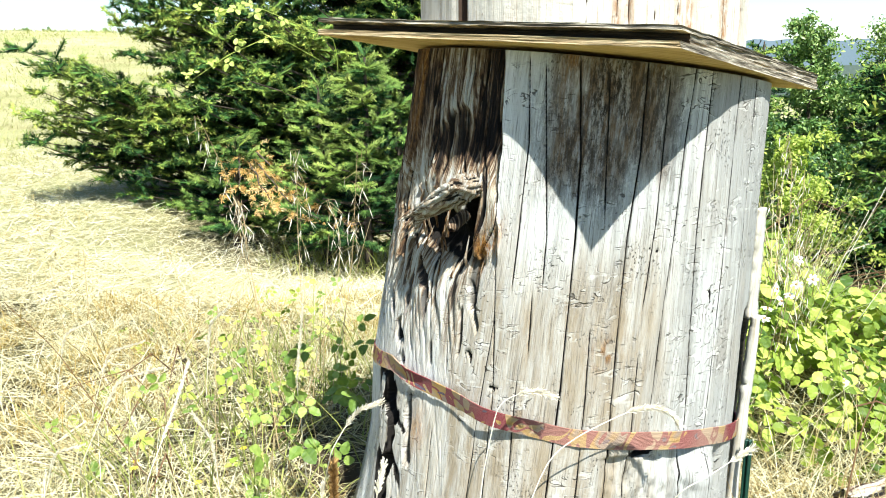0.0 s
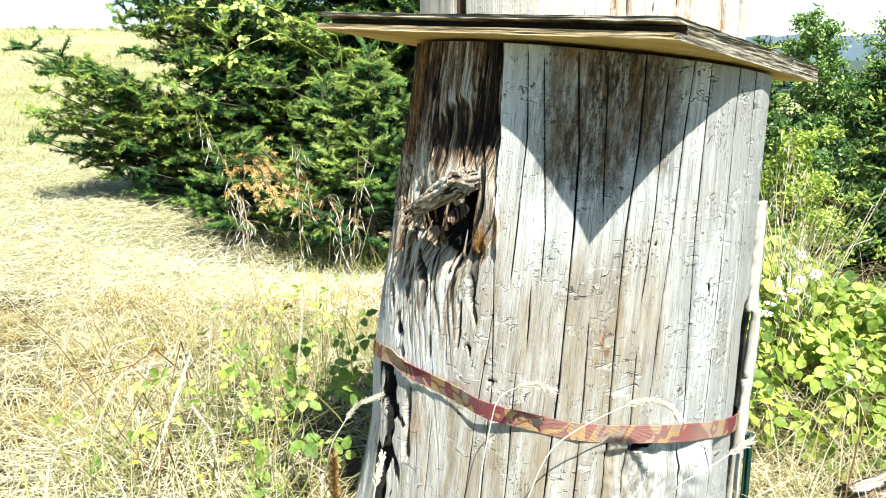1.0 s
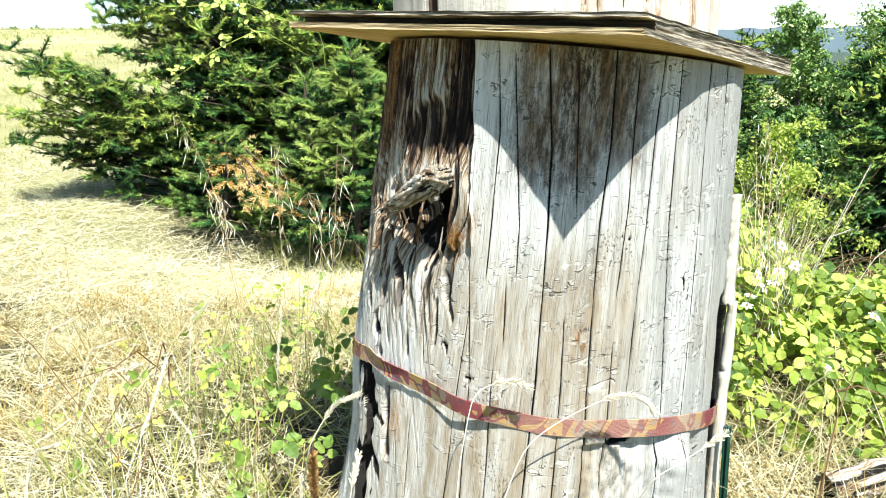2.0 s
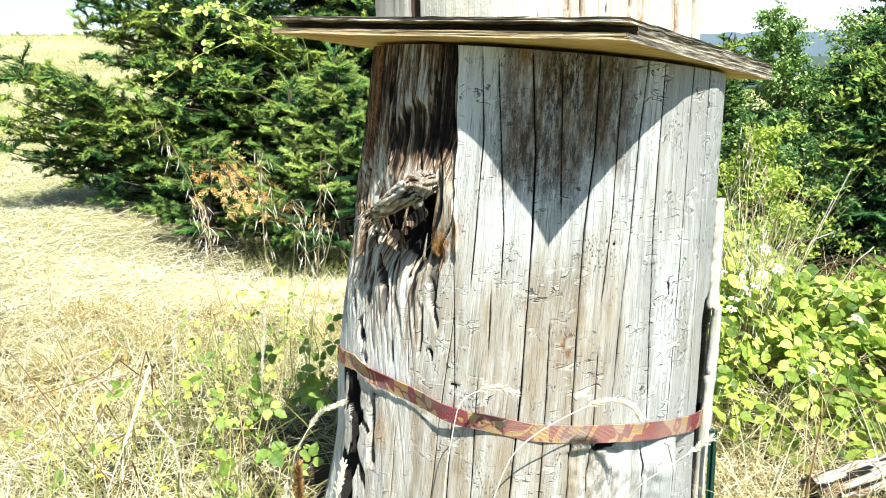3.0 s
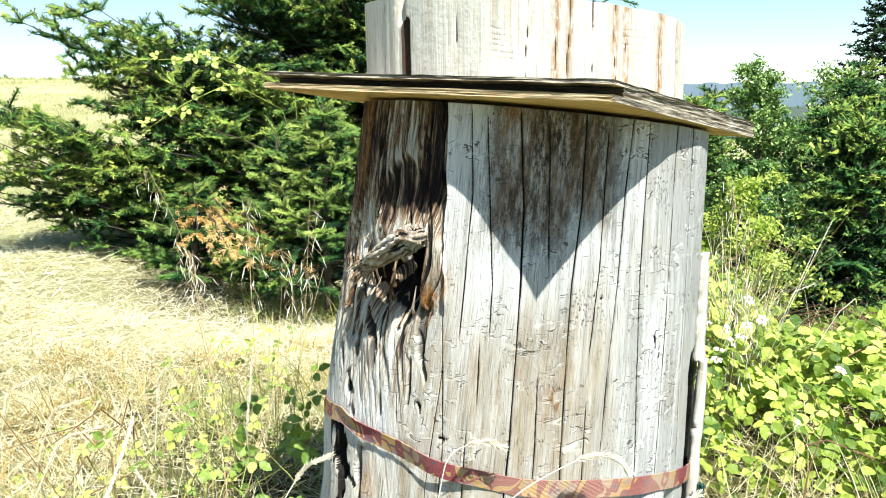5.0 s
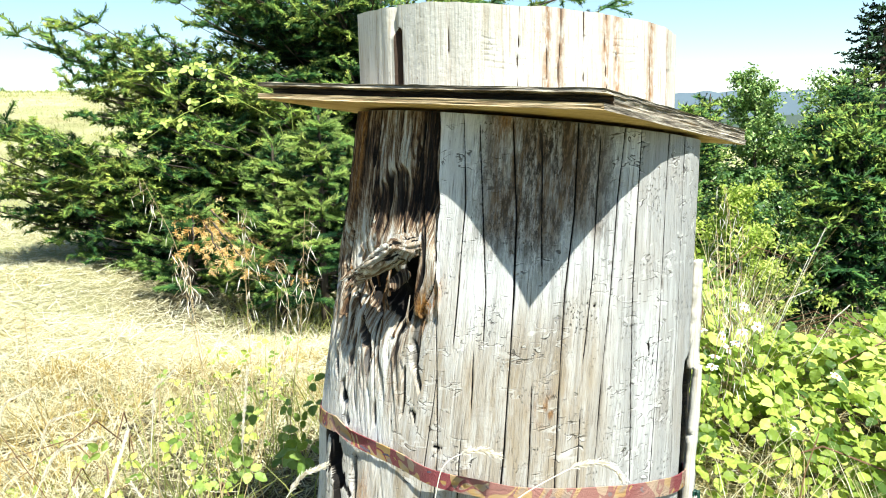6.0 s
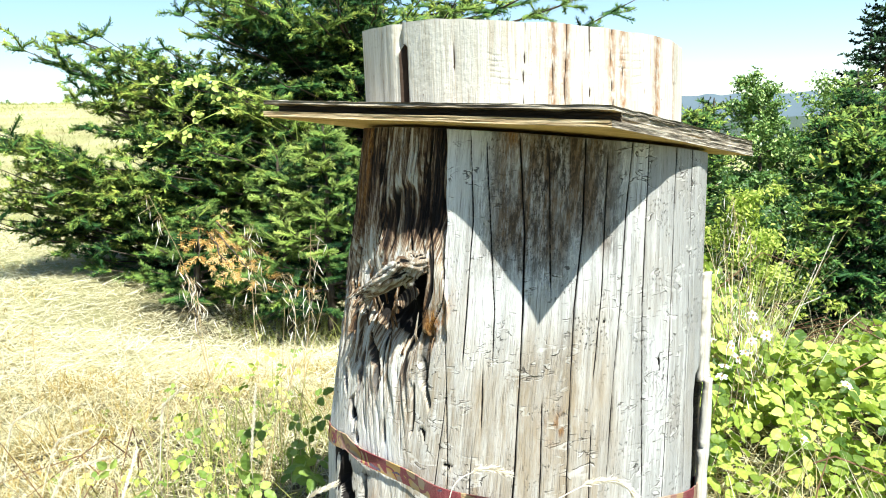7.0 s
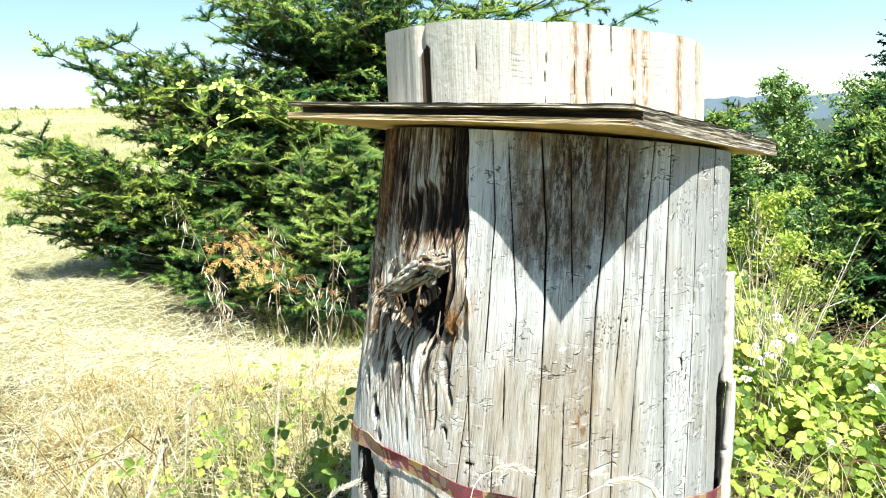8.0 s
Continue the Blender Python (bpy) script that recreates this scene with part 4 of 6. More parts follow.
def build_strap():
    """A flat woven strap slung round the stump, slack in front and twisted beside the rotten flank."""
    n, wn_ = 260, 5
    th = np.linspace(-180, 180, n)
    zc = np.interp(th, [-180, -120, -85, -75, -61, -44, -32, -19, -4, 7.5, 18.6, 39.7, 60, 75, 110, 180], [0.4, 0.46, 0.5, 0.514, 0.537, 0.527, 0.517, 0.495, 0.469, 0.459, 0.449, 0.42, 0.378, 0.335, 0.31, 0.4])
    out = 0.004 + 0.004 * bumpf(th + 48, 14) + 0.02 * bumpf(th + 24, 9) + 0.003 * bumpf(th - 45, 14)
    half = 0.0185
    rows = []
    for side in (0, 1):
        for f in np.linspace(-1, 1, wn_):
            fold = 0.004 * bumpf(th + 54, 8) * abs(f) ** 2
            lean = 0.006 * f * bumpf(th + 30, 30)
            z = zc + half * f * (1 - 0.1 * bumpf(th + 54, 8))
            r = radius(z) + out + fold + lean + (0.0012 if side == 0 else -0.0012)
            a = np.radians(th)
            rows.append(np.column_stack([axis_x(z) + r * np.sin(a), AXIS_Y - r * np.cos(a), z]))
    V = np.stack(rows, 1)
    U = np.radians(th) * 0.45
    uv = np.stack([np.repeat(U[:, None], 2 * wn_, 1), np.tile(np.concatenate([np.linspace(-1, 1, wn_)] * 2) * half, (n, 1)), np.zeros((n, 2 * wn_))], -1)
    order = list(range(wn_)) + list(range(2 * wn_ - 1, wn_ - 1, -1))
    V, uv = V[:, order].reshape(-1, 3), uv[:, order].reshape(-1, 3)
    k = 2 * wn_
    i, j = np.meshgrid(np.arange(n - 1), np.arange(k), indexing="ij")
    jj = (j + 1) % k
    F = np.stack([i * k + j, (i + 1) * k + j, (i + 1) * k + jj, i * k + jj], -1).reshape(-1, 4)
    O = np.array([0.24, AXIS_Y, 0.48])
    sp = thing("tie_strap", O, "faded red and orange camouflage webbing strap slung round the stump", "strap")
    mesh("webbing", V - O, F, M_STRAP, sp, "", {"wood": uv}, smooth=False)
    bm = bmesh.new()
    bmesh.ops.create_cube(bm, size=1)
    bmesh.ops.scale(bm, vec=(0.05, 0.02, 0.05), verts=bm.verts)
    bmesh.ops.bevel(bm, geom=bm.edges, offset=0.004, segments=2, affect="EDGES")
    bmesh.ops.translate(bm, vec=(0.0, 0.475, 0.03), verts=bm.verts)
    part("buckle", bm, M_GREEN, sp, "dark metal buckle")


stump = build_stump()
build_stub(stump)
build_slabs(stump)
build_board()
build_round()
build_strap()

# ---- foliage makers ----
def needles(P, D, L, per_m, length, width, r, spread=1.0, ages=None, tones=None, faces=None):
    """Flat needles all round the twigs that start at P and run along D for L metres."""
    n = np.maximum(1, (L * per_m + r.random(len(L))).astype(int))
    idx = np.repeat(np.arange(len(L)), n)
    t = r.random(len(idx))
    d = unit(D)[idx]
    base = P[idx] + d * (t * L[idx])[:, None]
    q = unit(r.normal(size=(len(idx), 3)) + np.array([0, 0, 0.35]))
    q = unit(q - d * (q * d).sum(1, keepdims=True))
    way = unit(q * spread + d * r.uniform(0.7, 1.2, (len(idx), 1)))
    ln = length * r.uniform(0.7, 1.15, (len(idx), 1))
    side = unit(np.cross(way, r.normal(size=(len(idx), 3)))) * width * 0.5
    # every other needle is broad at its free end, so that the fringe stays even
    flip = (np.arange(len(idx)) % 2 == 0)[:, None]
    V = np.stack([np.where(flip, base, base - side), np.where(flip, base + way * ln + side, base + side), np.where(flip, base + way * ln - side, base + way * ln)], 1).reshape(-1, 3)
    F = np.arange(len(V)).reshape(-1, 3)
    if ages is None:
        return V, F
    nrm = unit(0.4 * q + 0.8 * faces[idx] + r.normal(0, 0.1, q.shape))
    tone = tones[idx]
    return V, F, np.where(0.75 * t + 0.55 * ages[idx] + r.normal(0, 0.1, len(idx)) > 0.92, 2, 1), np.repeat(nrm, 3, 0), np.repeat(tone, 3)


def shoot_cores(P, D, L, rad, r):
    """The dense middle of each needled shoot: a tapered three-sided spindle with soft normals."""
    d = unit(D)
    u = unit(np.cross(d, r.normal(size=d.shape)))
    v = np.cross(d, u)
    n = len(L)
    rows, nrm = [], []
    for t, k in ((0.0, 0.6), (0.5, 1.0), (1.0, 0.1)):
        for a in range(3):
            q = u * math.cos(a * 2.094) + v * math.sin(a * 2.094)
            rows.append(P + d * (t * L)[:, None] + q * (rad * k * r.uniform(0.6, 1.3, (n, 1))))
            nrm.append(unit(0.85 * q + np.array([0.05, -0.15, 0.5]) + r.normal(0, 0.25, q.shape)))
    V, N = np.stack(rows, 1).reshape(-1, 3), np.stack(nrm, 1).reshape(-1, 3)
    one = np.array([[j * 3 + a, j * 3 + (a + 1) % 3, j * 3 + 3 + (a + 1) % 3, j * 3 + 3 + a] for j in range(2) for a in range(3)])
    F = (one[None] + 9 * np.arange(n)[:, None, None]).reshape(-1, 4)
    return V, np.concatenate([F[:, [0, 1, 2]], F[:, [0, 2, 3]]]), N


def quads_to_tris(F):
    return np.concatenate([F[:, [0, 1, 2]], F[:, [0, 2, 3]]])


def fir_branch(root, tip, r, spacing=0.075, reach=0.36, sag=0.06, lift=0.05, simple=False):
    """Twigs of one layered bough. Returns limb points and the twigs: starts, ways, lengths, and how near the tip each is."""
    L = np.linalg.norm(tip - root)
    s = np.linspace(0, 1, 9)
    P = root + (tip - root) * s[:, None]
    P[:, 2] += -sag * L * np.sin(s * math.pi) + lift * L * np.clip(s - 0.75, 0, 1) * 1.5
    P[1:] += r.normal(0, 0.012 * L, (8, 3)) * s[1:, None]
    n = max(4, int(L * (0.86 if L < 2 else 0.58) / spacing))
    ts = np.sort(np.concatenate([np.linspace(0.14 if L < 2 else 0.42, 0.99, n)] * 2)) + r.normal(0, 0.006, 2 * n)
    ts = np.clip(ts, 0.1, 0.995)
    at = np.stack([np.interp(ts, s, P[:, i]) for i in range(3)], -1)
    fw = unit(np.stack([np.interp(np.clip(ts + 0.03, 0, 1), s, P[:, i]) - np.interp(np.clip(ts - 0.03, 0, 1), s, P[:, i]) for i in range(3)], -1))
    up = np.array([0, 0, 1.0])
    sd = unit(np.cross(fw, up)) * np.where(np.arange(2 * n) % 2 == 0, 1.0, -1.0)[:, None]
    ln = np.clip(reach * L * (1.04 - ts) ** 0.65 * smooth(0.0, 0.28, ts) + 0.08, 0.14, 0.42) * r.uniform(0.6, 1.2, 2 * n)
    # whole sprays rise or hang together, which gives the bough its clumps
    hang = 0.6 * fbm(ts * 9, ts * 0 + r.uniform(0, 99), 2, 5)[:, None]
    way = unit(fw * r.uniform(0.55, 0.95, (2 * n, 1)) + sd + up * (hang + r.normal(0.0, 0.16, (2 * n, 1))) - up * 0.1)
    if simple:
        return P, [np.concatenate(c) for c in zip((at, way, ln, ts), ([P[-4], P[3]], [P[-1] - P[-4], P[-3] - P[3]], [np.linalg.norm(P[-1] - P[-4]) * 1.06, np.linalg.norm(P[-3] - P[3])], [1.0, 0.6]))]
    k = np.maximum(2, (ln / 0.095).astype(int))
    idx = np.repeat(np.arange(2 * n), k)
    u = np.concatenate([np.linspace(0.2, 0.97, c) for c in k])
    a2 = at[idx] + way[idx] * (ln[idx] * u)[:, None]
    s2 = unit(np.cross(way[idx], up)) * np.where(np.arange(len(idx)) % 2 == 0, 1.0, -1.0)[:, None]
    w2 = unit(way[idx] * r.uniform(0.6, 1.0, (len(idx), 1)) + s2 + up * r.normal(0.1, 0.55, (len(idx), 1)))
    l2 = np.clip(0.75 * ln[idx] * (1.25 - u), 0.1, 0.22) * r.uniform(0.7, 1.25, len(idx))
    return P, [np.concatenate(c) for c in zip((at, way, ln, ts), (a2, w2, l2, 0.6 * ts[idx] + 0.5 * u))]


def fir_tree(name, base, height, tips, label, seed, per_m=95, nlen=0.027, nwid=0.006, trunk_r=0.16, spacing=0.075, reach=0.36, mats=None, group="", young=0.84, simple=False, shade=0.0):
    """tips: ends of boughs with their roots' height on the trunk and how dense each is. Every bough is a part."""
    r = np.random.default_rng(seed)
    base = np.asarray(base, float)
    tr = thing(name, base, label, "fir tree", group)
    zz = np.linspace(-0.1, height, 14)
    wob = np.stack([0.05 * fbm(zz * 0.6, zz * 0, 2, seed), 0.05 * fbm(zz * 0.6, zz * 0 + 4, 2, seed), zz], -1)
    V, F = tube_path(wob, trunk_r * (1.02 - zz / height) ** 0.8 + 0.008, 10)
    mesh("trunk", V, F, M_BARK, tr, smooth=True)
    for tip, rz, dens in tips:
        tip = np.asarray(tip, float) - base
        root = np.array([0.0, 0, rz])
        P, (a, w, l, t) = fir_branch(root, tip, r, spacing / max(0.5, dens), reach, 0.06, 0.05, simple)
        L = np.linalg.norm(tip - root)
        V, F = tube_path(P, np.linspace(0.01 + 0.006 * L, 0.003, len(P)), 5)
        chunks, mids = [(V, quads_to_tris(F))], [0]
        long = l > 0.14
        if dens > 0.7 and long.any():
            V, F = tubes(a[long], a[long] + w[long] * (l[long] * 0.9)[:, None], 0.0022, 0.001, 3)
            chunks.append((V, quads_to_tris(F)))
            mids.append(0)
        wood = sum(len(c[0]) for c in chunks)
        mids = [np.full(len(c[1]), m) for c, m in zip(chunks, mids)]
        big = 1.0 if dens > 0.7 else 1.9
        own = np.clip(0.5 + 1.0 * fbm(a[:, 0] * 2.6 + a[:, 1] * 1.4, a[:, 2] * 3.4 + a[:, 1], 2, seed) + r.normal(0, 0.1, len(l)), 0, 1)
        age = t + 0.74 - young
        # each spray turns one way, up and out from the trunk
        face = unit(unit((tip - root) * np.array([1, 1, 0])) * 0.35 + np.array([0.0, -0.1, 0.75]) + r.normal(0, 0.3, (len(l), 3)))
        # needles darken inwards for age and shade; old paints shade high and low
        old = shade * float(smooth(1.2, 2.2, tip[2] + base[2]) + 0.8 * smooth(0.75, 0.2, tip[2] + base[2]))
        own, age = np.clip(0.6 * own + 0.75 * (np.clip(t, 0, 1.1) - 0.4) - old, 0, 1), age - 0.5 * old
        V, F, nc = shoot_cores(a, w, l, nlen * (0.3 if dens > 0.7 else 0.42), r)
        chunks.append((V, F))
        mids.append(np.ones(len(F)))
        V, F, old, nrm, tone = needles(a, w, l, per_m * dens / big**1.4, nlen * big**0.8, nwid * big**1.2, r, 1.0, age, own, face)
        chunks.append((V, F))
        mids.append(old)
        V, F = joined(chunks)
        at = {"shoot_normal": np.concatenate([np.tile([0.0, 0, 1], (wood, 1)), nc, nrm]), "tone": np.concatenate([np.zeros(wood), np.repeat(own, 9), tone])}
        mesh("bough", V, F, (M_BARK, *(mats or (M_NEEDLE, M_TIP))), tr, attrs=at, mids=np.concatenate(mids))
    return tr


def leaf_mesh(seed, size=1.0, fold=0.25, leaflets=3, rows=8):
    """A bramble leaf: serrated leaflets on short stalks."""
    r = np.random.default_rng(seed)
    Vs, Fs, o = [], [], 0
    spots = ((0, 0.3, 0.85), (72, 0.07, 0.74), (-72, 0.07, 0.74))[:leaflets]
    for ang, off, sc in spots:
        n = rows
        t = np.linspace(0, 1, n)
        w = 0.38 * np.sin(math.pi * t**0.88) ** 0.7 * (1 - 0.12 * t) * sc
        w = w * (1 + 0.05 * np.where(np.arange(n) % 2 == 0, 1, -1)) * r.uniform(0.9, 1.1)
        w[0], w[-1] = 0.0, 0.0
        bend = -0.22 * t**2 * r.uniform(0.3, 1.4)
        cols = []
        for sgn in (-1, 0, 1):
            x = sgn * w
            z = bend + fold * np.abs(x) + 0.03 * np.sin(t * 14 + sgn) * (sgn != 0)
            cols.append(np.stack([x, t * sc + off, z * sc], -1))
        V = np.stack(cols, 1).reshape(-1, 3)
        a = math.radians(ang + r.uniform(-9, 9))
        rot = np.array([[math.cos(a), -math.sin(a), 0], [math.sin(a), math.cos(a), 0], [0, 0, 1]])
        V = V @ rot.T
        F = []
        for i in range(n - 1):
            for c in (0, 1):
                F.append((i * 3 + c, i * 3 + c + 1, i * 3 + c + 4, i * 3 + c + 3))
        Vs.append(V)
        Fs.append(np.array(F) + o)
        o += len(V)
    V, F = np.concatenate(Vs) * size, np.concatenate(Fs)
    return V, F


def turn_to(n, spin):
    """Rotation that lays a leaf's upper side along n, spun about it."""
    q = Vector(n).normalized().to_track_quat("Z", "Y").to_matrix()
    return np.array(q @ Matrix.Rotation(spin, 3, "Z"))


LEAF_SHAPES = [leaf_mesh(s, 1.0, 0.15 + 0.1 * (s % 3)) for s in range(6)]
LEAF_PLAIN = [leaf_mesh(s, 1.0, 0.15 + 0.1 * (s % 3), rows=4) for s in range(6)]
LEAF_DATA = {}


def leaf_data(i, mat):
    key = (i, mat.name)
    if key not in LEAF_DATA:
        V, F = LEAF_SHAPES[i]
        LEAF_DATA[key] = mesh("leaf", V, F, mat, as_object=False)
    return LEAF_DATA[key]


def add_leaf(parent, place, normal, spin, size, i, mat):
    ob = put("leaf", leaf_data(i % 6, mat), parent)
    m = Matrix(turn_to(normal, spin).tolist()).to_4x4()
    ob.matrix_basis = Matrix.Translation(Vector(place) - parent.location) @ m @ Matrix.Diagonal((size, size, size, 1))
    return ob


def many_leaves(places, normals, sizes, r, shapes=LEAF_SHAPES):
    out = []
    for p, n, s in zip(places, normals, sizes):
        V, F = shapes[r.integers(6)]
        out.append((V * s @ turn_to(n, r.uniform(0, 6.28)).T + p, F))
    return joined(out)


def blades(x, y, z, length, width, lean, head, segs, r, curl=0.6):
    """Grass blades as narrow bent strips."""
    n = len(x)
    t = np.linspace(0, 1, segs + 1)
    hx, hy = np.cos(head), np.sin(head)
    ang = lean[:, None] + curl * r.uniform(0.2, 1.4, (n, 1)) * t[None]
    dl = (length / segs)[:, None]
    hor = np.concatenate([np.zeros((n, 1)), np.cumsum(np.sin(ang[:, 1:]) * dl, 1)], 1)
    ver = np.concatenate([np.zeros((n, 1)), np.cumsum(np.cos(ang[:, 1:]) * dl, 1)], 1)
    C = np.stack([x[:, None] + hor * hx[:, None], y[:, None] + hor * hy[:, None], z[:, None] + np.maximum(ver, 0.003)], -1)
    tw = head + 1.57 + r.normal(0, 0.7, n)
    S = np.stack([np.cos(tw), np.sin(tw), r.normal(0, 0.3, n)], -1)[:, None] * (width[:, None] * (1.05 - t[None] ** 1.5))[:, :, None] * 0.5
    V = np.stack([C - S, C + S], 2).reshape(-1, 3)
    b = np.arange(n)[:, None] * 2 * (segs + 1)
    F = np.concatenate([b + np.array([[2 * i, 2 * i + 1, 2 * i + 3, 2 * i + 2]]) for i in range(segs)])
    return V, F


def field(n, x0, x1, y0, y1, r, keep=None):
    x, y = r.uniform(x0, x1, n), r.uniform(y0, y1, n)
    ok = (np.hypot(x - 0.2, y - AXIS_Y) > 0.5) & (np.hypot((x + 0.37) / 0.15, (y - 2.18) / 0.34) > r.uniform(0.4, 1.1, n))
    if keep is not None:
        ok &= keep(x, y)
    x, y = x[ok], y[ok]
    return x, y, ground_z(x, y)


# ---- the large fir and the young firs before it ----
def ring_tips(base, height, rad, count, seed, lo=0.05, hi=0.97, dens=0.5, front=1.0, droop=0.18):
    """Branch ends round a conical crown. Branches turned to the south are the fuller ones."""
    r = np.random.default_rng(seed)
    out = []
    for i in range(count):
        f = lo + (hi - lo) * (i + r.random()) / count
        a = i * 2.39996 + r.normal(0, 0.25)
        L = rad * (1.03 - f) ** 0.75 * r.uniform(0.75, 1.08)
        z = f * height
        south = math.cos(a - math.radians(-100)) > -0.15
        tip = (base[0] + L * math.cos(a), base[1] + L * math.sin(a), max(base[2] + z - droop * L + 0.1 * height * f * 0.3, base[2] + 0.12))
        out.append((tip, z, (front if south else dens) * (1.0 if z < 4.5 else 0.6)))
    return out


def build_firs():
    b = (-0.35, 9.6, float(ground_z(-0.35, 9.6)))
    # long limbs that stand out against meadow and sky
    tips = [
        ((-3.62, 6.52, 1.3), 0.75, 1.0), ((-3.42, 6.6, 1.05), 0.6, 1.0), ((-3.2, 6.65, 0.95), 0.6, 1.0), ((-3.2, 6.65, 0.68), 0.4, 1.0), ((-2.95, 6.75, 0.8), 0.5, 1.0),
        ((-2.85, 6.77, 0.42), 0.4, 1.0), ((-2.75, 6.74, 0.15), 0.4, 1.0), ((-2.8, 6.9, 0.0), 0.3, 1.0), ((-2.55, 6.8, 0.6), 0.6, 1.0), ((-2.45, 6.75, 0.3), 0.5, 1.0),
        ((-3.2, 6.7, 1.83), 1.7, 1.0), ((-3.0, 6.75, 2.02), 2.05, 1.0), ((-2.9, 6.8, 1.66), 1.7, 1.0), ((-2.88, 6.8, 1.48), 1.6, 1.0), ((-2.75, 6.8, 1.26), 1.4, 1.0),
        ((-2.5, 6.9, 1.8), 1.9, 1.0), ((-2.45, 6.9, 1.55), 1.7, 1.0), ((-1.95, 7.1, 2.36), 2.6, 1.0), ((-1.9, 6.9, 2.15), 2.4, 1.0), ((-2.1, 6.8, 1.85), 2.1, 1.0),
        ((-2.0, 6.6, 1.3), 1.7, 1.0), ((-1.7, 6.4, 1.0), 1.4, 1.0), ((-1.9, 6.5, 0.2), 0.8, 1.0), ((-1.2, 6.9, 1.7), 2.1, 1.0), ((-0.8, 7.1, 2.2), 2.7, 1.0), ((-1.5, 6.7, 2.4), 2.8, 1.0),
        ((2.7, 8.3, 2.4), 2.4, 1.0), ((2.3, 7.9, 2.55), 2.8, 1.0), ((1.6, 7.4, 2.5), 2.9, 1.0), ((0.6, 6.8, 2.3), 2.6, 1.0), ((-0.2, 7.3, 1.5), 2.0, 1.0),
        ((1.2, 7.3, 1.3), 1.6, 0.7), ((2.0, 8.0, 1.2), 1.5, 0.7), ((-0.6, 7.4, 0.7), 1.2, 1.0), ((-1.3, 7.0, 0.45), 1.0, 1.0), ((-2.3, 6.6, 0.75), 1.0, 1.0), ((-0.4, 7.5, 0.0), 0.7, 0.8),
        ((-2.35, 6.9, 1.1), 1.2, 1.0), ((-2.2, 6.9, 0.95), 1.1, 1.0), ((-2.0, 7.0, 1.15), 1.3, 1.0), ((-2.1, 6.7, 0.9), 1.0, 1.0), ((-2.4, 7.1, 1.28), 1.4, 1.0), ((-1.85, 6.45, -0.1), 0.5, 1.0), ((-2.3, 6.6, -0.1), 0.4, 1.0),
    ]
    r = np.random.default_rng(52)
    for t, z, dn in list(tips[:6]) + list(tips[10:15]):
        for k in range(2):
            tips.append((tuple(np.array(t) + np.array([r.uniform(0.1, 0.5), r.uniform(0.05, 0.4), r.uniform(-0.28, 0.02)])), z - r.uniform(0, 0.2), dn))
    for i in range(58):
        x, z = r.uniform(-2.0, 0.1), r.uniform(1.45, 2.9)
        tips.append(((x, 7.3 + 0.2 * abs(x) + r.uniform(0, 0.7), z), z + r.uniform(0.1, 0.5), 0.95))
    for i in range(34):
        z = r.uniform(-0.1, 2.9)
        x = r.uniform(float(np.interp(z, (0, 0.5, 1.0, 1.3, 2.0, 2.4), (-2.6, -2.4, -1.9, -2.4, -2.3, -1.8))), 1.6)
        y = 7.2 + 0.1 * (x + 0.6) ** 2 + 0.25 * max(0, z - 0.8) + r.uniform(0, 0.6) - 0.5 * float(smooth(-1.4, -2.4, x))
        tips.append(((x, y, z), z + r.uniform(0.1, 0.5), 0.95))
    # the full skirt of boughs towards the meadow
    for i in range(56):
        x, z = r.uniform(-2.7, -1.0), r.uniform(1.0, 1.8)
        if i % 5 < 2:
            x, z = r.uniform(-3.6, -2.2), r.uniform(0.05, 1.0)
        tips.append(((x, 6.75 + 0.15 * (x + 2) ** 2 + r.uniform(0, 0.5), z), z + r.uniform(-0.1, 0.4), 0.95))
    for i in range(34):
        x, y, z = r.uniform(-2.0, -0.6), r.uniform(7.0, 7.6), r.uniform(1.9, 2.7)
        if i % 3 == 0:
            x, y, z = r.uniform(-3.75, -3.0), r.uniform(6.55, 6.85), r.uniform(0.45, 1.08)
        tips.append(((x, y, z), z + r.uniform(-0.05, 0.35), 0.95))
    tips = [((b[0] + (t[0] - b[0]) * 0.955, b[1] + (t[1] - b[1]) * 0.955, t[2]), z, dn) for t, z, dn in tips]
    tips += ring_tips(b, 10.5, 2.5, 95, 51, 0.04, 0.97, 0.4, 0.6)
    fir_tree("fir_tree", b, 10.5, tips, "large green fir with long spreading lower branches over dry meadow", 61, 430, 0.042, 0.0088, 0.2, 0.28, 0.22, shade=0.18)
    for i, (x, y, top, rad, n) in enumerate(((-0.64, 6.15, 1.24, 0.75, 46), (-1.03, 6.4, 1.03, 0.6, 28), (-0.42, 6.3, 0.96, 0.55, 24), (-1.75, 6.55, 0.6, 0.6, 22))):
        z = float(ground_z(x, y))
        h = top - z
        t = []
        rr = np.random.default_rng(200 + i)
        for k in range(n):
            f = 0.12 + 0.83 * (k + rr.random()) / n
            a = k * 2.4 + rr.normal(0, 0.2)
            L = rad * (1.05 - f) ** 0.8 * rr.uniform(0.8, 1.1)
            t.append(((x + L * math.cos(a), y + L * math.sin(a), z + f * h + 0.28 * L), f * h, 1.0))
        t.append(((x, y, top), h * 0.86, 1.0))
        t.append(((x + 0.02, y, top - 0.06), h * 0.7, 1.0))
        fir_tree("young_fir", (x, y, z), h, t, "young fir sapling with bright upright shoots beside the large fir", 300 + i, 800, 0.036, 0.0066, 0.03, 0.14, 0.5, (M_NEEDLE, M_YOUNG), "young firs", 0.5, True)


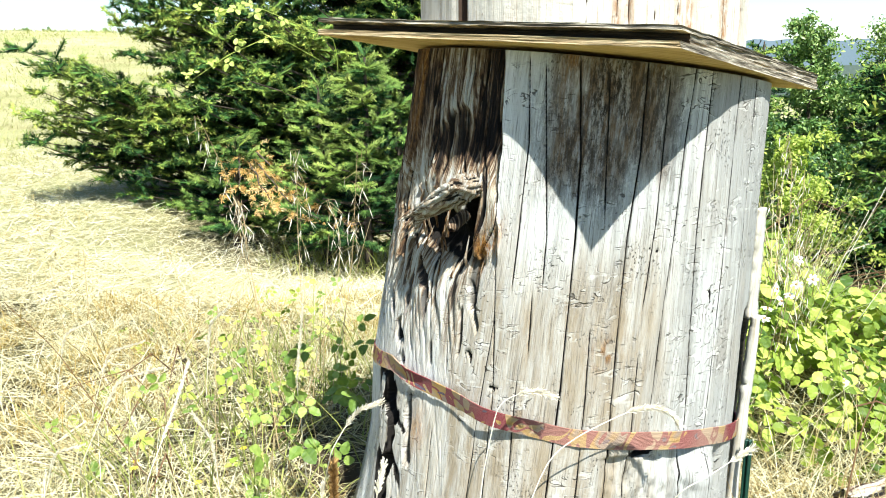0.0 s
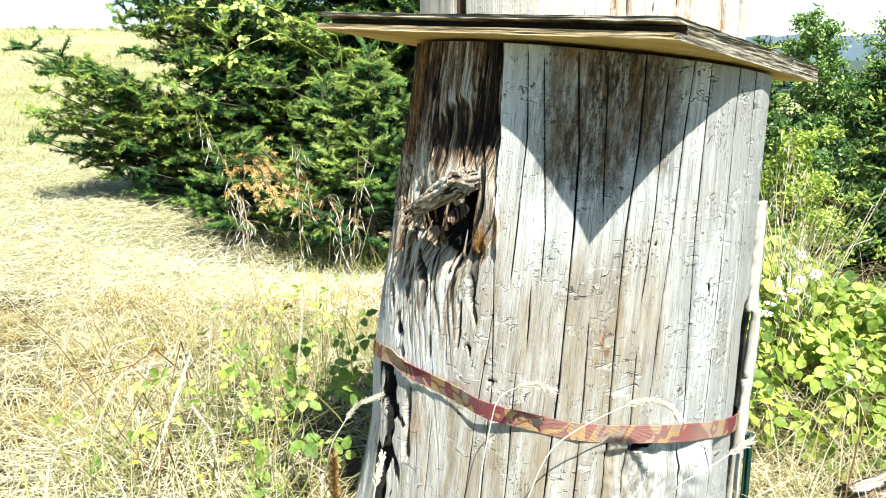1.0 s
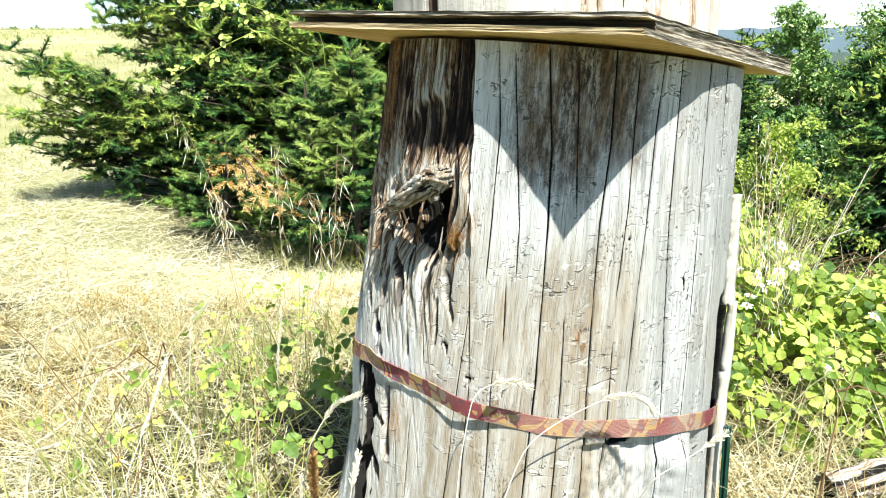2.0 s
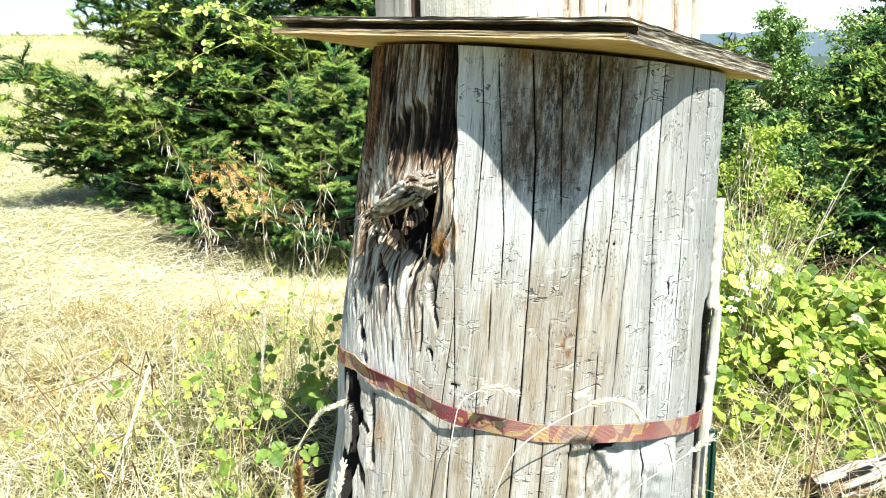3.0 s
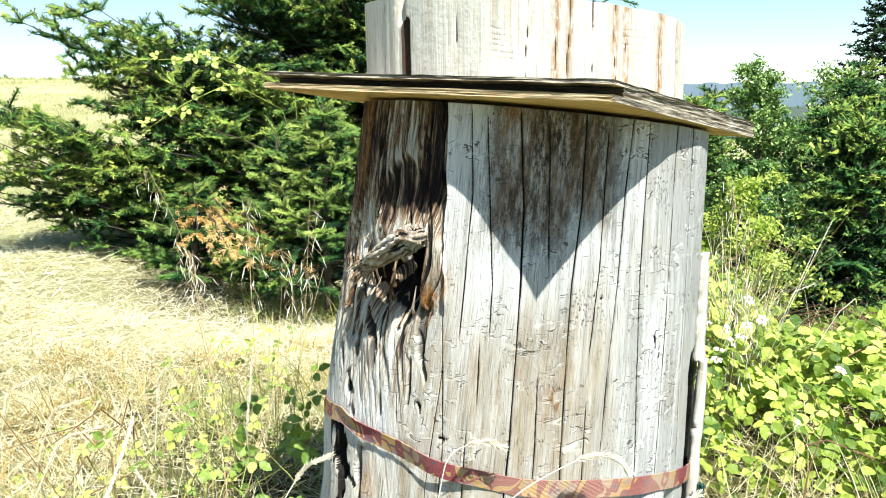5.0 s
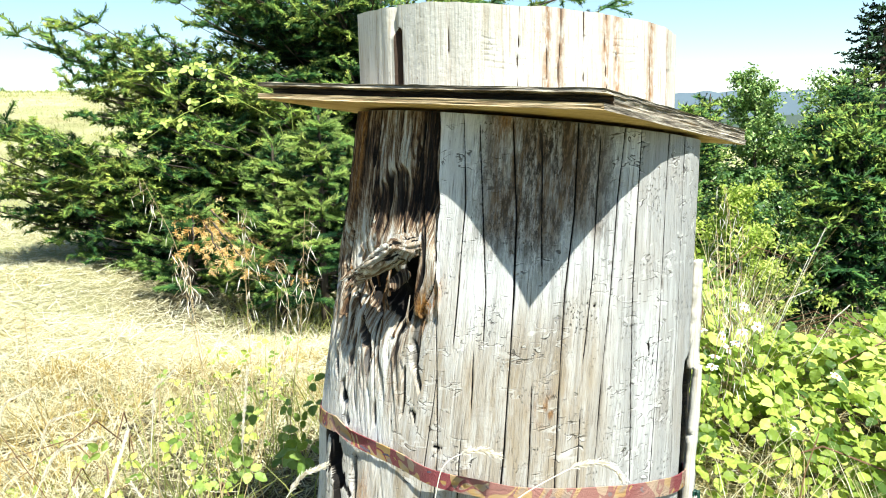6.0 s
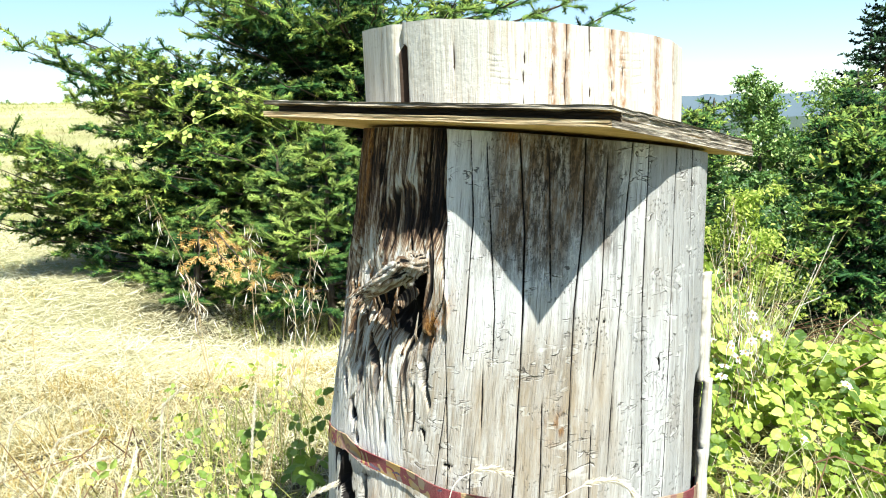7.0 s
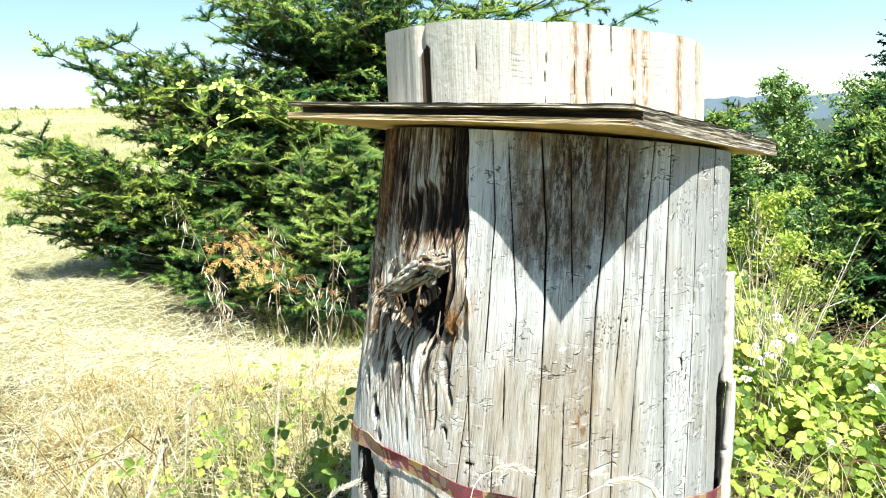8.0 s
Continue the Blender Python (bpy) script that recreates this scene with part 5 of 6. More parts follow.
def build_dead_branch():
    r = np.random.default_rng(77)
    root = np.array([-1.8, 6.8, 0.6])
    dead = thing("dead_branch", (-1.5, 6.5, 0.2), "dead fir branch with rusty orange needles, caught below the green boughs", "branch")
    O = np.array(dead.location)
    for tip in ((-1.58, 5.93, 0.36), (-1.36, 5.88, 0.22), (-1.14, 5.88, 0.14), (-0.86, 6.0, 0.1)):
        P, (p, w, l, t) = fir_branch(root, np.array(tip), r, 0.16, 0.11, 0.03, -0.1)
        V, F = tube_path(P - O, np.linspace(0.012, 0.003, len(P)), 5)
        N = needles(p - O, w - np.array([0, 0, 0.5]), l, 380, 0.036, 0.0046, r)
        V2, F2 = joined([(V, quads_to_tris(F)), N])
        mesh("twig", V2, F2, (M_BARK, M_DEAD), dead, mids=np.concatenate([np.zeros(2 * len(F)), np.ones(len(N[1]))]))


build_firs()
build_dead_branch()


# ---- trees beyond the bramble bank ----
def leafy_tree(name, base, height, rad, count, leaf, label, category, seed, mat, shape=1.0, bare=0.15, group=""):
    """A tree of tapered trunk, limbs and small leaves in loose clumps."""
    r = np.random.default_rng(seed)
    base = np.asarray(base, float)
    tr = thing(name, base, label, category, group)
    zz = np.linspace(-0.2, height * 0.96, 12)
    P = np.stack([0.12 * fbm(zz * 0.5, zz * 0, 2, seed), 0.12 * fbm(zz * 0.5, zz * 0 + 3, 2, seed), zz], -1)
    mesh("trunk", *tube_path(P, 0.014 * height * (1.03 - zz / height) + 0.006, 8), M_BARK, tr, smooth=True)
    limbs, cl = [], []
    nb = max(14, int(height * 9))
    for i in range(nb):
        f = bare + (1 - bare) * (i + r.random()) / nb
        a = i * 2.4 + r.normal(0, 0.3)
        L = rad * (0.22 + 0.78 * (1 - f) ** shape) * r.uniform(0.55, 1.15)
        p0 = np.array([np.interp(f * height, zz, P[:, 0]), np.interp(f * height, zz, P[:, 1]), f * height * 0.97])
        p1 = p0 + np.array([math.cos(a) * L, math.sin(a) * L, L * r.uniform(0.25, 0.8)])
        mid = (p0 + p1) / 2 + r.normal(0, 0.05 * L, 3)
        limbs.append(tube_path([p0, mid, p1], [0.012 + 0.01 * L, 0.008, 0.003], 5))
        for t in np.linspace(0.3, 1.0, 6):
            cl.append(p0 + (p1 - p0) * t + r.normal(0, 0.06, 3))
    for lim in limbs:
        mesh("limb", *lim, M_BARK, tr)
    cl = np.array(cl)
    c = cl[r.integers(len(cl), size=count)] + r.normal(0, 1, (count, 3)) * np.array([0.075, 0.075, 0.06]) * rad * 0.9
    n = unit(r.normal(size=(count, 3)) + np.array([0.25, -0.5, 0.7]))
    u = unit(np.cross(n, r.normal(size=(count, 3))))
    v = np.cross(n, u)
    s = leaf * r.uniform(0.6, 1.25, (count, 1))
    V = np.stack([c - u * s, c + v * s * 0.55 + n * s * 0.15, c + u * s, c - v * s * 0.55 + n * s * 0.15], 1).reshape(-1, 3)
    mesh("crown", V, np.arange(len(V)).reshape(-1, 4), mat, tr)
    return tr


def gz(x, y, d=0.0):
    return (x, y, float(ground_z(x, y)) + d)


def build_far_trees():
    leafy_tree("birch_tree", gz(5.2, 11.6), 2.6, 0.85, 15000, 0.032, "slender young birch with small glossy green leaves", "tree", 401, M_BUSH, 0.9, 0.05)
    leafy_tree("birch_tree", gz(5.75, 12.2), 2.0, 0.8, 9000, 0.032, "bushy low birch with pale green leaves beside brambles", "tree", 402, M_BUSH, 0.8, 0.03)
    leafy_tree("shrub", gz(4.35, 9.8), 1.1, 0.7, 6000, 0.03, "loose grey-green shrub behind the bramble bank", "shrub", 403, M_BUSH, 0.7, 0.03, "shrubs")
    leafy_tree("shrub", gz(4.6, 9.0), 0.8, 0.6, 4500, 0.03, "leafy green shrub behind the bramble bank", "shrub", 404, M_BUSH, 0.7, 0.03, "shrubs")
    leafy_tree("shrub", gz(2.35, 5.5), 0.95, 0.55, 7000, 0.019, "yellow-green leafy shrub rising out of the brambles", "shrub", 406, M_LEAF, 0.6, 0.03, "shrubs")
    leafy_tree("shrub", gz(2.85, 6.1), 0.85, 0.6, 7000, 0.02, "green leafy shrub rising out of the brambles", "shrub", 407, M_BUSH, 0.6, 0.03, "shrubs")
    leafy_tree("deciduous_tree", gz(8.6, 15.5), 2.7, 1.3, 5200, 0.045, "round-topped green tree among firs", "tree", 405, M_BUSH, 0.7, 0.05)
    for i, (x, y, h, rad, n, dn) in enumerate(((4.75, 12.9, 2.3, 1.0, 60, 0.95), (4.0, 11.6, 1.3, 0.9, 44, 0.95), (5.95, 11.0, 2.1, 1.2, 64, 0.9), (6.75, 11.6, 2.5, 1.4, 60, 0.9), (3.5, 5.9, 1.5, 0.85, 60, 0.95), (4.05, 6.5, 1.7, 0.95, 56, 0.9), (7.7, 13.4, 2.9, 1.6, 46, 0.75), (3.7, 14.5, 1.6, 1.3, 40, 0.75), (5.05, 13.6, 2.3, 1.0, 44, 0.75), (5.7, 14.6, 2.5, 1.1, 44, 0.75))):
        b = gz(x, y)
        fir_tree("fir_tree", b, h, ring_tips(b, h, rad, n, 500 + i, 0.04, 0.96, dn * 0.6, dn, 0.05), "bushy green fir on the bank beyond the brambles", 520 + i, 150, 0.05, 0.0135, 0.06, 0.24, 0.3, None, "bank firs", 0.98)
    for i, (x, y, h, rad) in enumerate(((26.3, 43, 10.6, 2.6), (31, 46, 11, 3.4), (36, 50, 10, 4), (33, 56, 9.5, 4))):
        b = gz(x, y)
        fir_tree("tall_fir", b, h, ring_tips(b, h, rad, 60, 600 + i, 0.04, 0.98, 0.5, 0.5, 0.22), "tall dark fir standing far off against the sky", 620 + i, 34, 0.17, 0.07, 0.2, 0.3, 0.36, (M_DARK, M_DARK), "far firs")
    r = np.random.default_rng(9)
    for i in range(9):
        az, d = math.radians(-27.5 + i * 1.35 + r.uniform(-0.4, 0.4)), r.uniform(46, 50)
        x, y = d * math.sin(az), d * math.cos(az)
        leafy_tree("hilltop_shrub", gz(x, y, -0.25), r.uniform(0.3, 0.55), 0.5, 160, 0.09, "small dark shrub on the crest of the dry hill", "shrub", 700 + i, M_BUSH, 0.6, 0.05, "hilltop shrubs")


build_far_trees()


# ---- meadow ----
def build_meadow():
    r = np.random.default_rng(21)

    def straw(name, label, V, F, mat):
        tagged(mesh(name, V, F, mat), label, "grass", kind="stuff")

    # matted straw lying on the ground close by
    x, y, z = field(52000, -4.2, 1.6, 1.3, 5.2, r, lambda x, y: (x < 0.25 * y + 0.9) & (fbm(x * 3.4, y * 3.4, 3, 32) > r.uniform(-0.9, 0.35, len(x)) * smooth(5.0, 3.4, y)))
    n = len(x)
    V1 = blades(x, y, z + 0.005 + r.random(n) ** 2 * 0.05, r.uniform(0.08, 0.28, n), r.uniform(0.002, 0.0042, n), r.uniform(0.95, 1.6, n), r.uniform(0, 6.28, n), 1, r, 0.3)
    straw("matted_straw", "pale matted dry straw lying on the ground", *V1, M_STRAW)
    # standing dry grass in tufts
    clump = lambda x, y: fbm(x * 2.6, y * 2.6, 3, 33) > r.uniform(-0.4, 0.4, len(x))
    x, y, z = field(52000, -3.6, 0.3, 1.3, 4.4, r, clump)
    n = len(x)
    hi = r.uniform(0.05, 0.24, n) * smooth(4.6, 2.6, y)
    V2 = blades(x, y, z, hi + 0.05, r.uniform(0.002, 0.004, n), r.uniform(0.2, 1.2, n), r.uniform(0, 6.28, n), 3, r, 1.2)
    straw("dry_grass", "straw-yellow standing dry grass tufts", *V2, M_STRAW)
    x, y, z = field(32000, -3.6, 0.0, 1.5, 4.6, r, lambda x, y: fbm(x * 2.3, y * 2.3, 3, 38) > r.uniform(0.0, 0.55, len(x)))
    n = len(x)
    Vg = blades(x, y, z, r.uniform(0.08, 0.2, n), r.uniform(0.0025, 0.004, n), r.uniform(0.1, 0.9, n), r.uniform(0, 6.28, n), 2, r, 0.8)
    straw("golden_tufts", "tawny golden grass tufts in the pale straw", *Vg, M_GOLD)
    # mown hay further off, then the hillside
    x, y, z = field(62000, -7.5, 1.5, 3.8, 10.5, r)
    n = len(x)
    V3 = blades(x, y, z + 0.004 + 0.03 * r.random(n), r.uniform(0.08, 0.26, n), r.uniform(0.003, 0.006, n), r.uniform(0.9, 1.62, n), r.uniform(0, 6.28, n), 1, r, 0.25)
    straw("mown_hay", "bright mown hay lying in flat swathes", *V3, M_HAY)
    x, y, z = field(16000, -6.5, 0.8, 3.6, 8.5, r, lambda x, y: fbm(x * 1.6, y * 1.6, 4, 39) > r.uniform(-0.1, 0.5, len(x)))
    n = len(x)
    Vs = blades(x, y, z, r.uniform(0.04, 0.12, n), r.uniform(0.003, 0.006, n), r.uniform(0.1, 1.2, n), r.uniform(0, 6.28, n), 2, r, 0.8)
    straw("hay_stubble", "tawny cut stubble showing through the mown hay", *Vs, M_GOLD)
    az, d = np.radians(r.uniform(-42, 12, 36000)), 9.5 + 38 * r.random(36000) ** 1.3
    x, y = d * np.sin(az), d * np.cos(az)
    n = len(x)
    V4 = blades(x, y, ground_z(x, y), r.uniform(0.06, 0.14, n) * (0.8 + d / 40), r.uniform(0.006, 0.01, n) * (0.5 + d / 18), r.uniform(0.1, 1.1, n), r.uniform(0, 6.28, n), 1, r, 0.5)
    straw("hill_grass", "sparse dry grass over the rising hill", *V4, M_HILL)
    az, d = np.radians(r.uniform(-42, 12, 22000)), 8.5 + 38 * r.random(22000) ** 1.2
    x, y = d * np.sin(az), d * np.cos(az)
    ok = fbm(x * 0.3, y * 0.3, 3, 35) > 0.0
    x, y, d = x[ok], y[ok], d[ok]
    n = len(x)
    V5 = blades(x, y, ground_z(x, y), r.uniform(0.05, 0.13, n) * (0.8 + d / 30), r.uniform(0.006, 0.01, n) * (0.5 + d / 14), r.uniform(0.1, 0.7, n), r.uniform(0, 6.28, n), 1, r, 0.5)
    straw("green_tufts", "greenish grass tufts scattered on the hill", *V5, M_GRASS)
    # the meadow goes on behind and beside, greened to cut light bounced up
    a, d = r.uniform(0, 6.28, 34000), 0.6 + 6.5 * r.random(34000) ** 0.8
    x, y = 0.1 + d * np.cos(a), 0.2 + d * np.sin(a)
    ok = ((y < 1.5) | (x < -3.4) | (x > 2.4)) & (np.hypot(x - 0.2, y - AXIS_Y) > 0.55) & (y < 4.5)
    x, y = x[ok], y[ok]
    n = len(x)
    lim = np.where(np.hypot(x, y) < 0.8, 0.12, 0.24)
    V9 = blades(x, y, ground_z(x, y), r.uniform(0.06, 0.24, n) * lim / 0.24, r.uniform(0.004, 0.008, n), r.uniform(0.2, 1.4, n), r.uniform(0, 6.28, n), 1, r, 0.5)
    straw("meadow_grass", "half-green meadow grass all round", *V9, M_GRASS)
    # green and dry blades close to the stump
    x, y, z = field(1000, -1.1, 0.0, 1.75, 3.2, r, lambda x, y: fbm(x * 2, y * 2, 3, 36) > r.uniform(-0.7, 0.5, len(x)) - 0.35 * smooth(-1.2, -0.4, x))
    n = len(x)
    V6 = blades(x, y, z, r.uniform(0.1, 0.42, n), r.uniform(0.003, 0.006, n), r.uniform(0.0, 0.5, n), r.uniform(0, 6.28, n), 4, r, 0.9)
    straw("green_grass", "green grass blades growing round the stump foot", *V6, M_GRASS)
    # dry litter and tufts on the far side of the stump
    x, y, z = field(17000, 0.55, 2.8, 1.2, 4.2, r, lambda x, y: r.random(len(x)) < 0.22 + 0.78 * smooth(2.6, 2.1, y + 0.1 * x))
    n = len(x)
    V7 = blades(x, y, z, r.uniform(0.08, 0.42, n), r.uniform(0.002, 0.0045, n), r.uniform(0.1, 1.4, n), r.uniform(0, 6.28, n), 3, r, 0.9)
    straw("dry_litter", "tangled dry grass between brambles and stump", *V7, M_STRAW)
    x, y, z = field(230, 1.2, 1.36, 2.9, 3.1, r)
    n = len(x)
    V10 = blades(x, y, z, r.uniform(0.3, 0.95, n), r.uniform(0.003, 0.005, n), r.uniform(0.0, 0.25, n), r.uniform(0, 6.28, n), 4, r, 0.8)
    straw("tall_dry_grass", "tall bleached grass standing before the birch", *V10, M_STRAW)
    # grass at the foot of the fir
    x, y, z = field(3200, -1.5, 1.4, 5.7, 7.4, r, lambda x, y: fbm(x * 1.5, y * 1.5, 3, 37) > r.uniform(-0.3, 0.6, len(x)))
    n = len(x)
    V8 = blades(x, y, z, r.uniform(0.12, 0.4, n), r.uniform(0.005, 0.009, n), r.uniform(0.0, 0.6, n), r.uniform(0, 6.28, n), 2, r, 0.9)
    straw("bank_grass", "half-green grass under the fir boughs", *V8, M_GRASS)


build_meadow()


# ---- brambles ----
def bramble_top(x, y):
    z = 0.16 + 0.15 * (y - 1.9) + 0.1 * fbm(x * 1.6, y * 1.6, 3, 41) - 0.12 * smooth(1.0, 3.2, x)
    z = np.minimum(z, 1.17 - (0.17 + 0.12 * smooth(0.34, 0.52, x / np.maximum(y, 0.5))) * y + 0.1 * fbm(x * 2.2, y * 2.2, 3, 42) - 0.7 * ground_z(x, y))
    return np.minimum(z, 0.62 - 0.2 * smooth(1.5, 4, x)) * smooth(2.3, 2.65, y + 0.35 * x) + ground_z(x, y) * 0.7


def build_brambles():
    r = np.random.default_rng(31)
    br = thing("bramble_patch", (1.4, 2.6, 0), "sunlit bramble thicket with broad lime-green leaves", "bramble")
    O = np.array(br.location)
    # canes
    canes = []
    for i in range(60):
        x, y = r.uniform(0.85, 3.2), r.uniform(1.9, 5)
        a = r.uniform(0, 6.28)
        L = r.uniform(0.3, 0.9)
        zt = float(bramble_top(x, y))
        g = float(ground_z(x, y))
        P = [(x, y, g), (x + 0.2 * L * math.cos(a), y + 0.2 * L * math.sin(a), g + 0.7 * (zt - g)), (x + 0.6 * L * math.cos(a), y + 0.6 * L * math.sin(a), zt + 0.04), (x + L * math.cos(a), y + L * math.sin(a), zt - 0.08)]
        if min(math.hypot(p[0] - 0.22, p[1] - AXIS_Y) for p in P) > 0.62:
            canes.append(tube_path(np.array(P) - O, [0.004, 0.0035, 0.003, 0.0015], 5))
    for c in canes:
        mesh("cane", *c, M_CANE, br)

    def spots(n, x0, x1, y0, y1, depth, skip):
        x, y = r.uniform(x0, x1, n), r.uniform(y0, y1, n)
        z = bramble_top(x, y) - depth * r.random(n) ** 1.6
        g = ground_z(x, y)
        ok = (z > g + 0.03) & (np.hypot(x - 0.22, y - AXIS_Y) > 0.58 + skip) & (fbm(x * 3.2, y * 3.2, 2, 43) > -0.42)
        return np.stack([x, y, z], -1)[ok]

    near = spots(420, 0.82, 2.1, 1.75, 3.3, 0.24, 0.05)[:290]
    for i, p in enumerate(near):
        nrm = r.normal(0, 0.42, 3) + np.array([0.18, -0.35, 0.9])
        big = 1.9 if i % 23 == 0 else 1.25 if i % 7 == 0 else 1.0
        add_leaf(br, p, nrm, r.uniform(0, 6.28), r.uniform(0.036, 0.07) * big, int(r.integers(6)), M_LEAF)
    rest = np.concatenate([spots(1700, 0.85, 2.6, 1.8, 3.6, 0.3, 0.08), spots(3600, 1.0, 6.5, 3.0, 8.0, 0.35, 0.1), spots(1300, 2.3, 6.0, 1.8, 3.2, 0.3, 0.1)])
    nr = r.normal(0, 0.45, (len(rest), 3)) + np.array([0.15, -0.35, 0.9])
    far = rest[:, 1] > 3.4
    sz = r.uniform(0.04, 0.085, len(rest))
    V, F = joined([many_leaves(rest[~far] - O, nr[~far], sz[~far], r), many_leaves(rest[far] - O, nr[far], sz[far], r, LEAF_PLAIN)])
    tagged(mesh("foliage", V, F, M_LEAF, br), kind="stuff")
    # white blossoms
    for i, p in enumerate(((1.17, 2.66, 0.38), (1.19, 2.66, 0.42), (1.1, 2.67, 0.33), (1.14, 2.66, 0.36), (1.24, 2.65, 0.44), (1.13, 2.68, 0.4), (1.07, 2.62, 0.31), (1.45, 2.5, 0.3), (1.2, 2.3, 0.2), (1.02, 2.6, 0.45), (1.3, 2.9, 0.45))):
        bm = bmesh.new()
        for k in range(6):
            a = k * 1.047 + r.uniform(-0.2, 0.2)
            c, s = math.cos(a), math.sin(a)
            pts = ((0, 0, 0), (0.45, 0.28, 0.1), (0.95, 0.22, 0.0), (1.05, 0, -0.03), (0.95, -0.22, 0.02), (0.45, -0.28, 0.1))
            bm.faces.new([bm.verts.new(((q[0] * c - q[1] * s) * 0.021, (q[0] * s + q[1] * c) * 0.021, q[2] * 0.03)) for q in pts])
        fl = part("blossom", bm, M_PETAL, br, "white open blossom" if i == 0 else "")
        bm = bmesh.new()
        bmesh.ops.create_cone(bm, cap_ends=True, segments=7, radius1=0.0055, radius2=0.003, depth=0.005)
        bmesh.ops.translate(bm, vec=(0, 0, 0.004), verts=bm.verts)
        part("stamens", bm, M_DOCK, fl)
        m = Matrix(turn_to(r.normal(0, 0.4, 3) + np.array([0, -0.6, 0.7]), r.uniform(0, 6)).tolist()).to_4x4()
        fl.matrix_basis = Matrix.Translation(Vector(p) - br.location) @ m
    # low green bramble shoots on the meadow side
    lb = thing("bramble_shoots", (-0.6, 2.5, 0), "low green bramble shoots creeping through dry grass", "bramble")
    for i in range(105):
        x = -0.45 - abs(r.normal(0, 0.4))
        y = r.uniform(2.0, 3.6)
        if math.hypot(x - 0.22, y - AXIS_Y) < 0.57:
            continue
        z = float(ground_z(x, y)) + r.uniform(0.05, 0.3) * float(smooth(-1.6, -0.5, x)) + 0.02
        add_leaf(lb, (x, y, z), r.normal(0, 0.5, 3) + np.array([0.15, -0.4, 0.8]), r.uniform(0, 6.28), r.uniform(0.018, 0.042), i, M_LEAF if i % 3 else M_WEED)
    # leaves by the stump foot, coloured darker to deepen the shade there
    for i in range(52):
        x, y = -0.28 - abs(r.normal(0, 0.2)), r.uniform(1.72, 2.6)
        if math.hypot(x - 0.22, y - AXIS_Y) < 0.54:
            continue
        add_leaf(lb, (x, y, float(ground_z(x, y)) + r.uniform(0.05, 0.36)), r.normal(0, 0.5, 3) + np.array([0.1, -0.5, 0.6]), r.uniform(0, 6.28), r.uniform(0.03, 0.06), i, M_WEED)
    O2 = np.array(lb.location)
    sh = []
    for i in range(9):
        x, y, a, L = r.uniform(-1.1, -0.4), r.uniform(1.9, 3.3), r.uniform(0, 6.28), r.uniform(0.2, 0.55)
        g = float(ground_z(x, y))
        sh.append(tube_path(np.array([(x, y, g), (x + 0.3 * L * math.cos(a), y + 0.3 * L * math.sin(a), g + 0.16), (x + L * math.cos(a), y + L * math.sin(a), g + 0.1)]) - O2, [0.003, 0.0025, 0.0012], 5))
    for c in sh:
        mesh("cane", *c, M_CANE, lb)
    # a lime-green cane that climbs over the fir boughs
    cl = thing("climbing_bramble", (-1.9, 6.5, -0.4), "lime-green bramble cane climbing over fir boughs", "bramble")
    O3 = np.array(cl.location)
    for k, pts in enumerate((((-1.0, 7.6, 0.2), (-1.1, 7.3, 1.2), (-1.35, 6.35, 1.42), (-1.7, 6.3, 1.27), (-2.05, 6.3, 1.05)), ((-1.0, 7.6, 0.3), (-1.0, 7.3, 1.4), (-1.45, 6.35, 1.62), (-1.9, 6.35, 1.6)))):
        t = np.linspace(0, len(pts) - 1, 24)
        P = np.stack([np.interp(t, range(len(pts)), [q[i] for q in pts]) for i in range(3)], -1)
        mesh("cane", *tube_path(P - O3, np.linspace(0.0045, 0.002, 24), 6), M_LIME, cl)
        for j in range(24):
            if t[j] < 1.9 or r.random() < 0.2:
                continue
            p = P[j] + r.normal(0, 0.04, 3)
            add_leaf(cl, p, r.normal(0, 0.4, 3) + np.array([0.1, -0.7, 0.5]), r.uniform(0, 6.28), r.uniform(0.05, 0.08), j, M_LIME)


build_brambles()


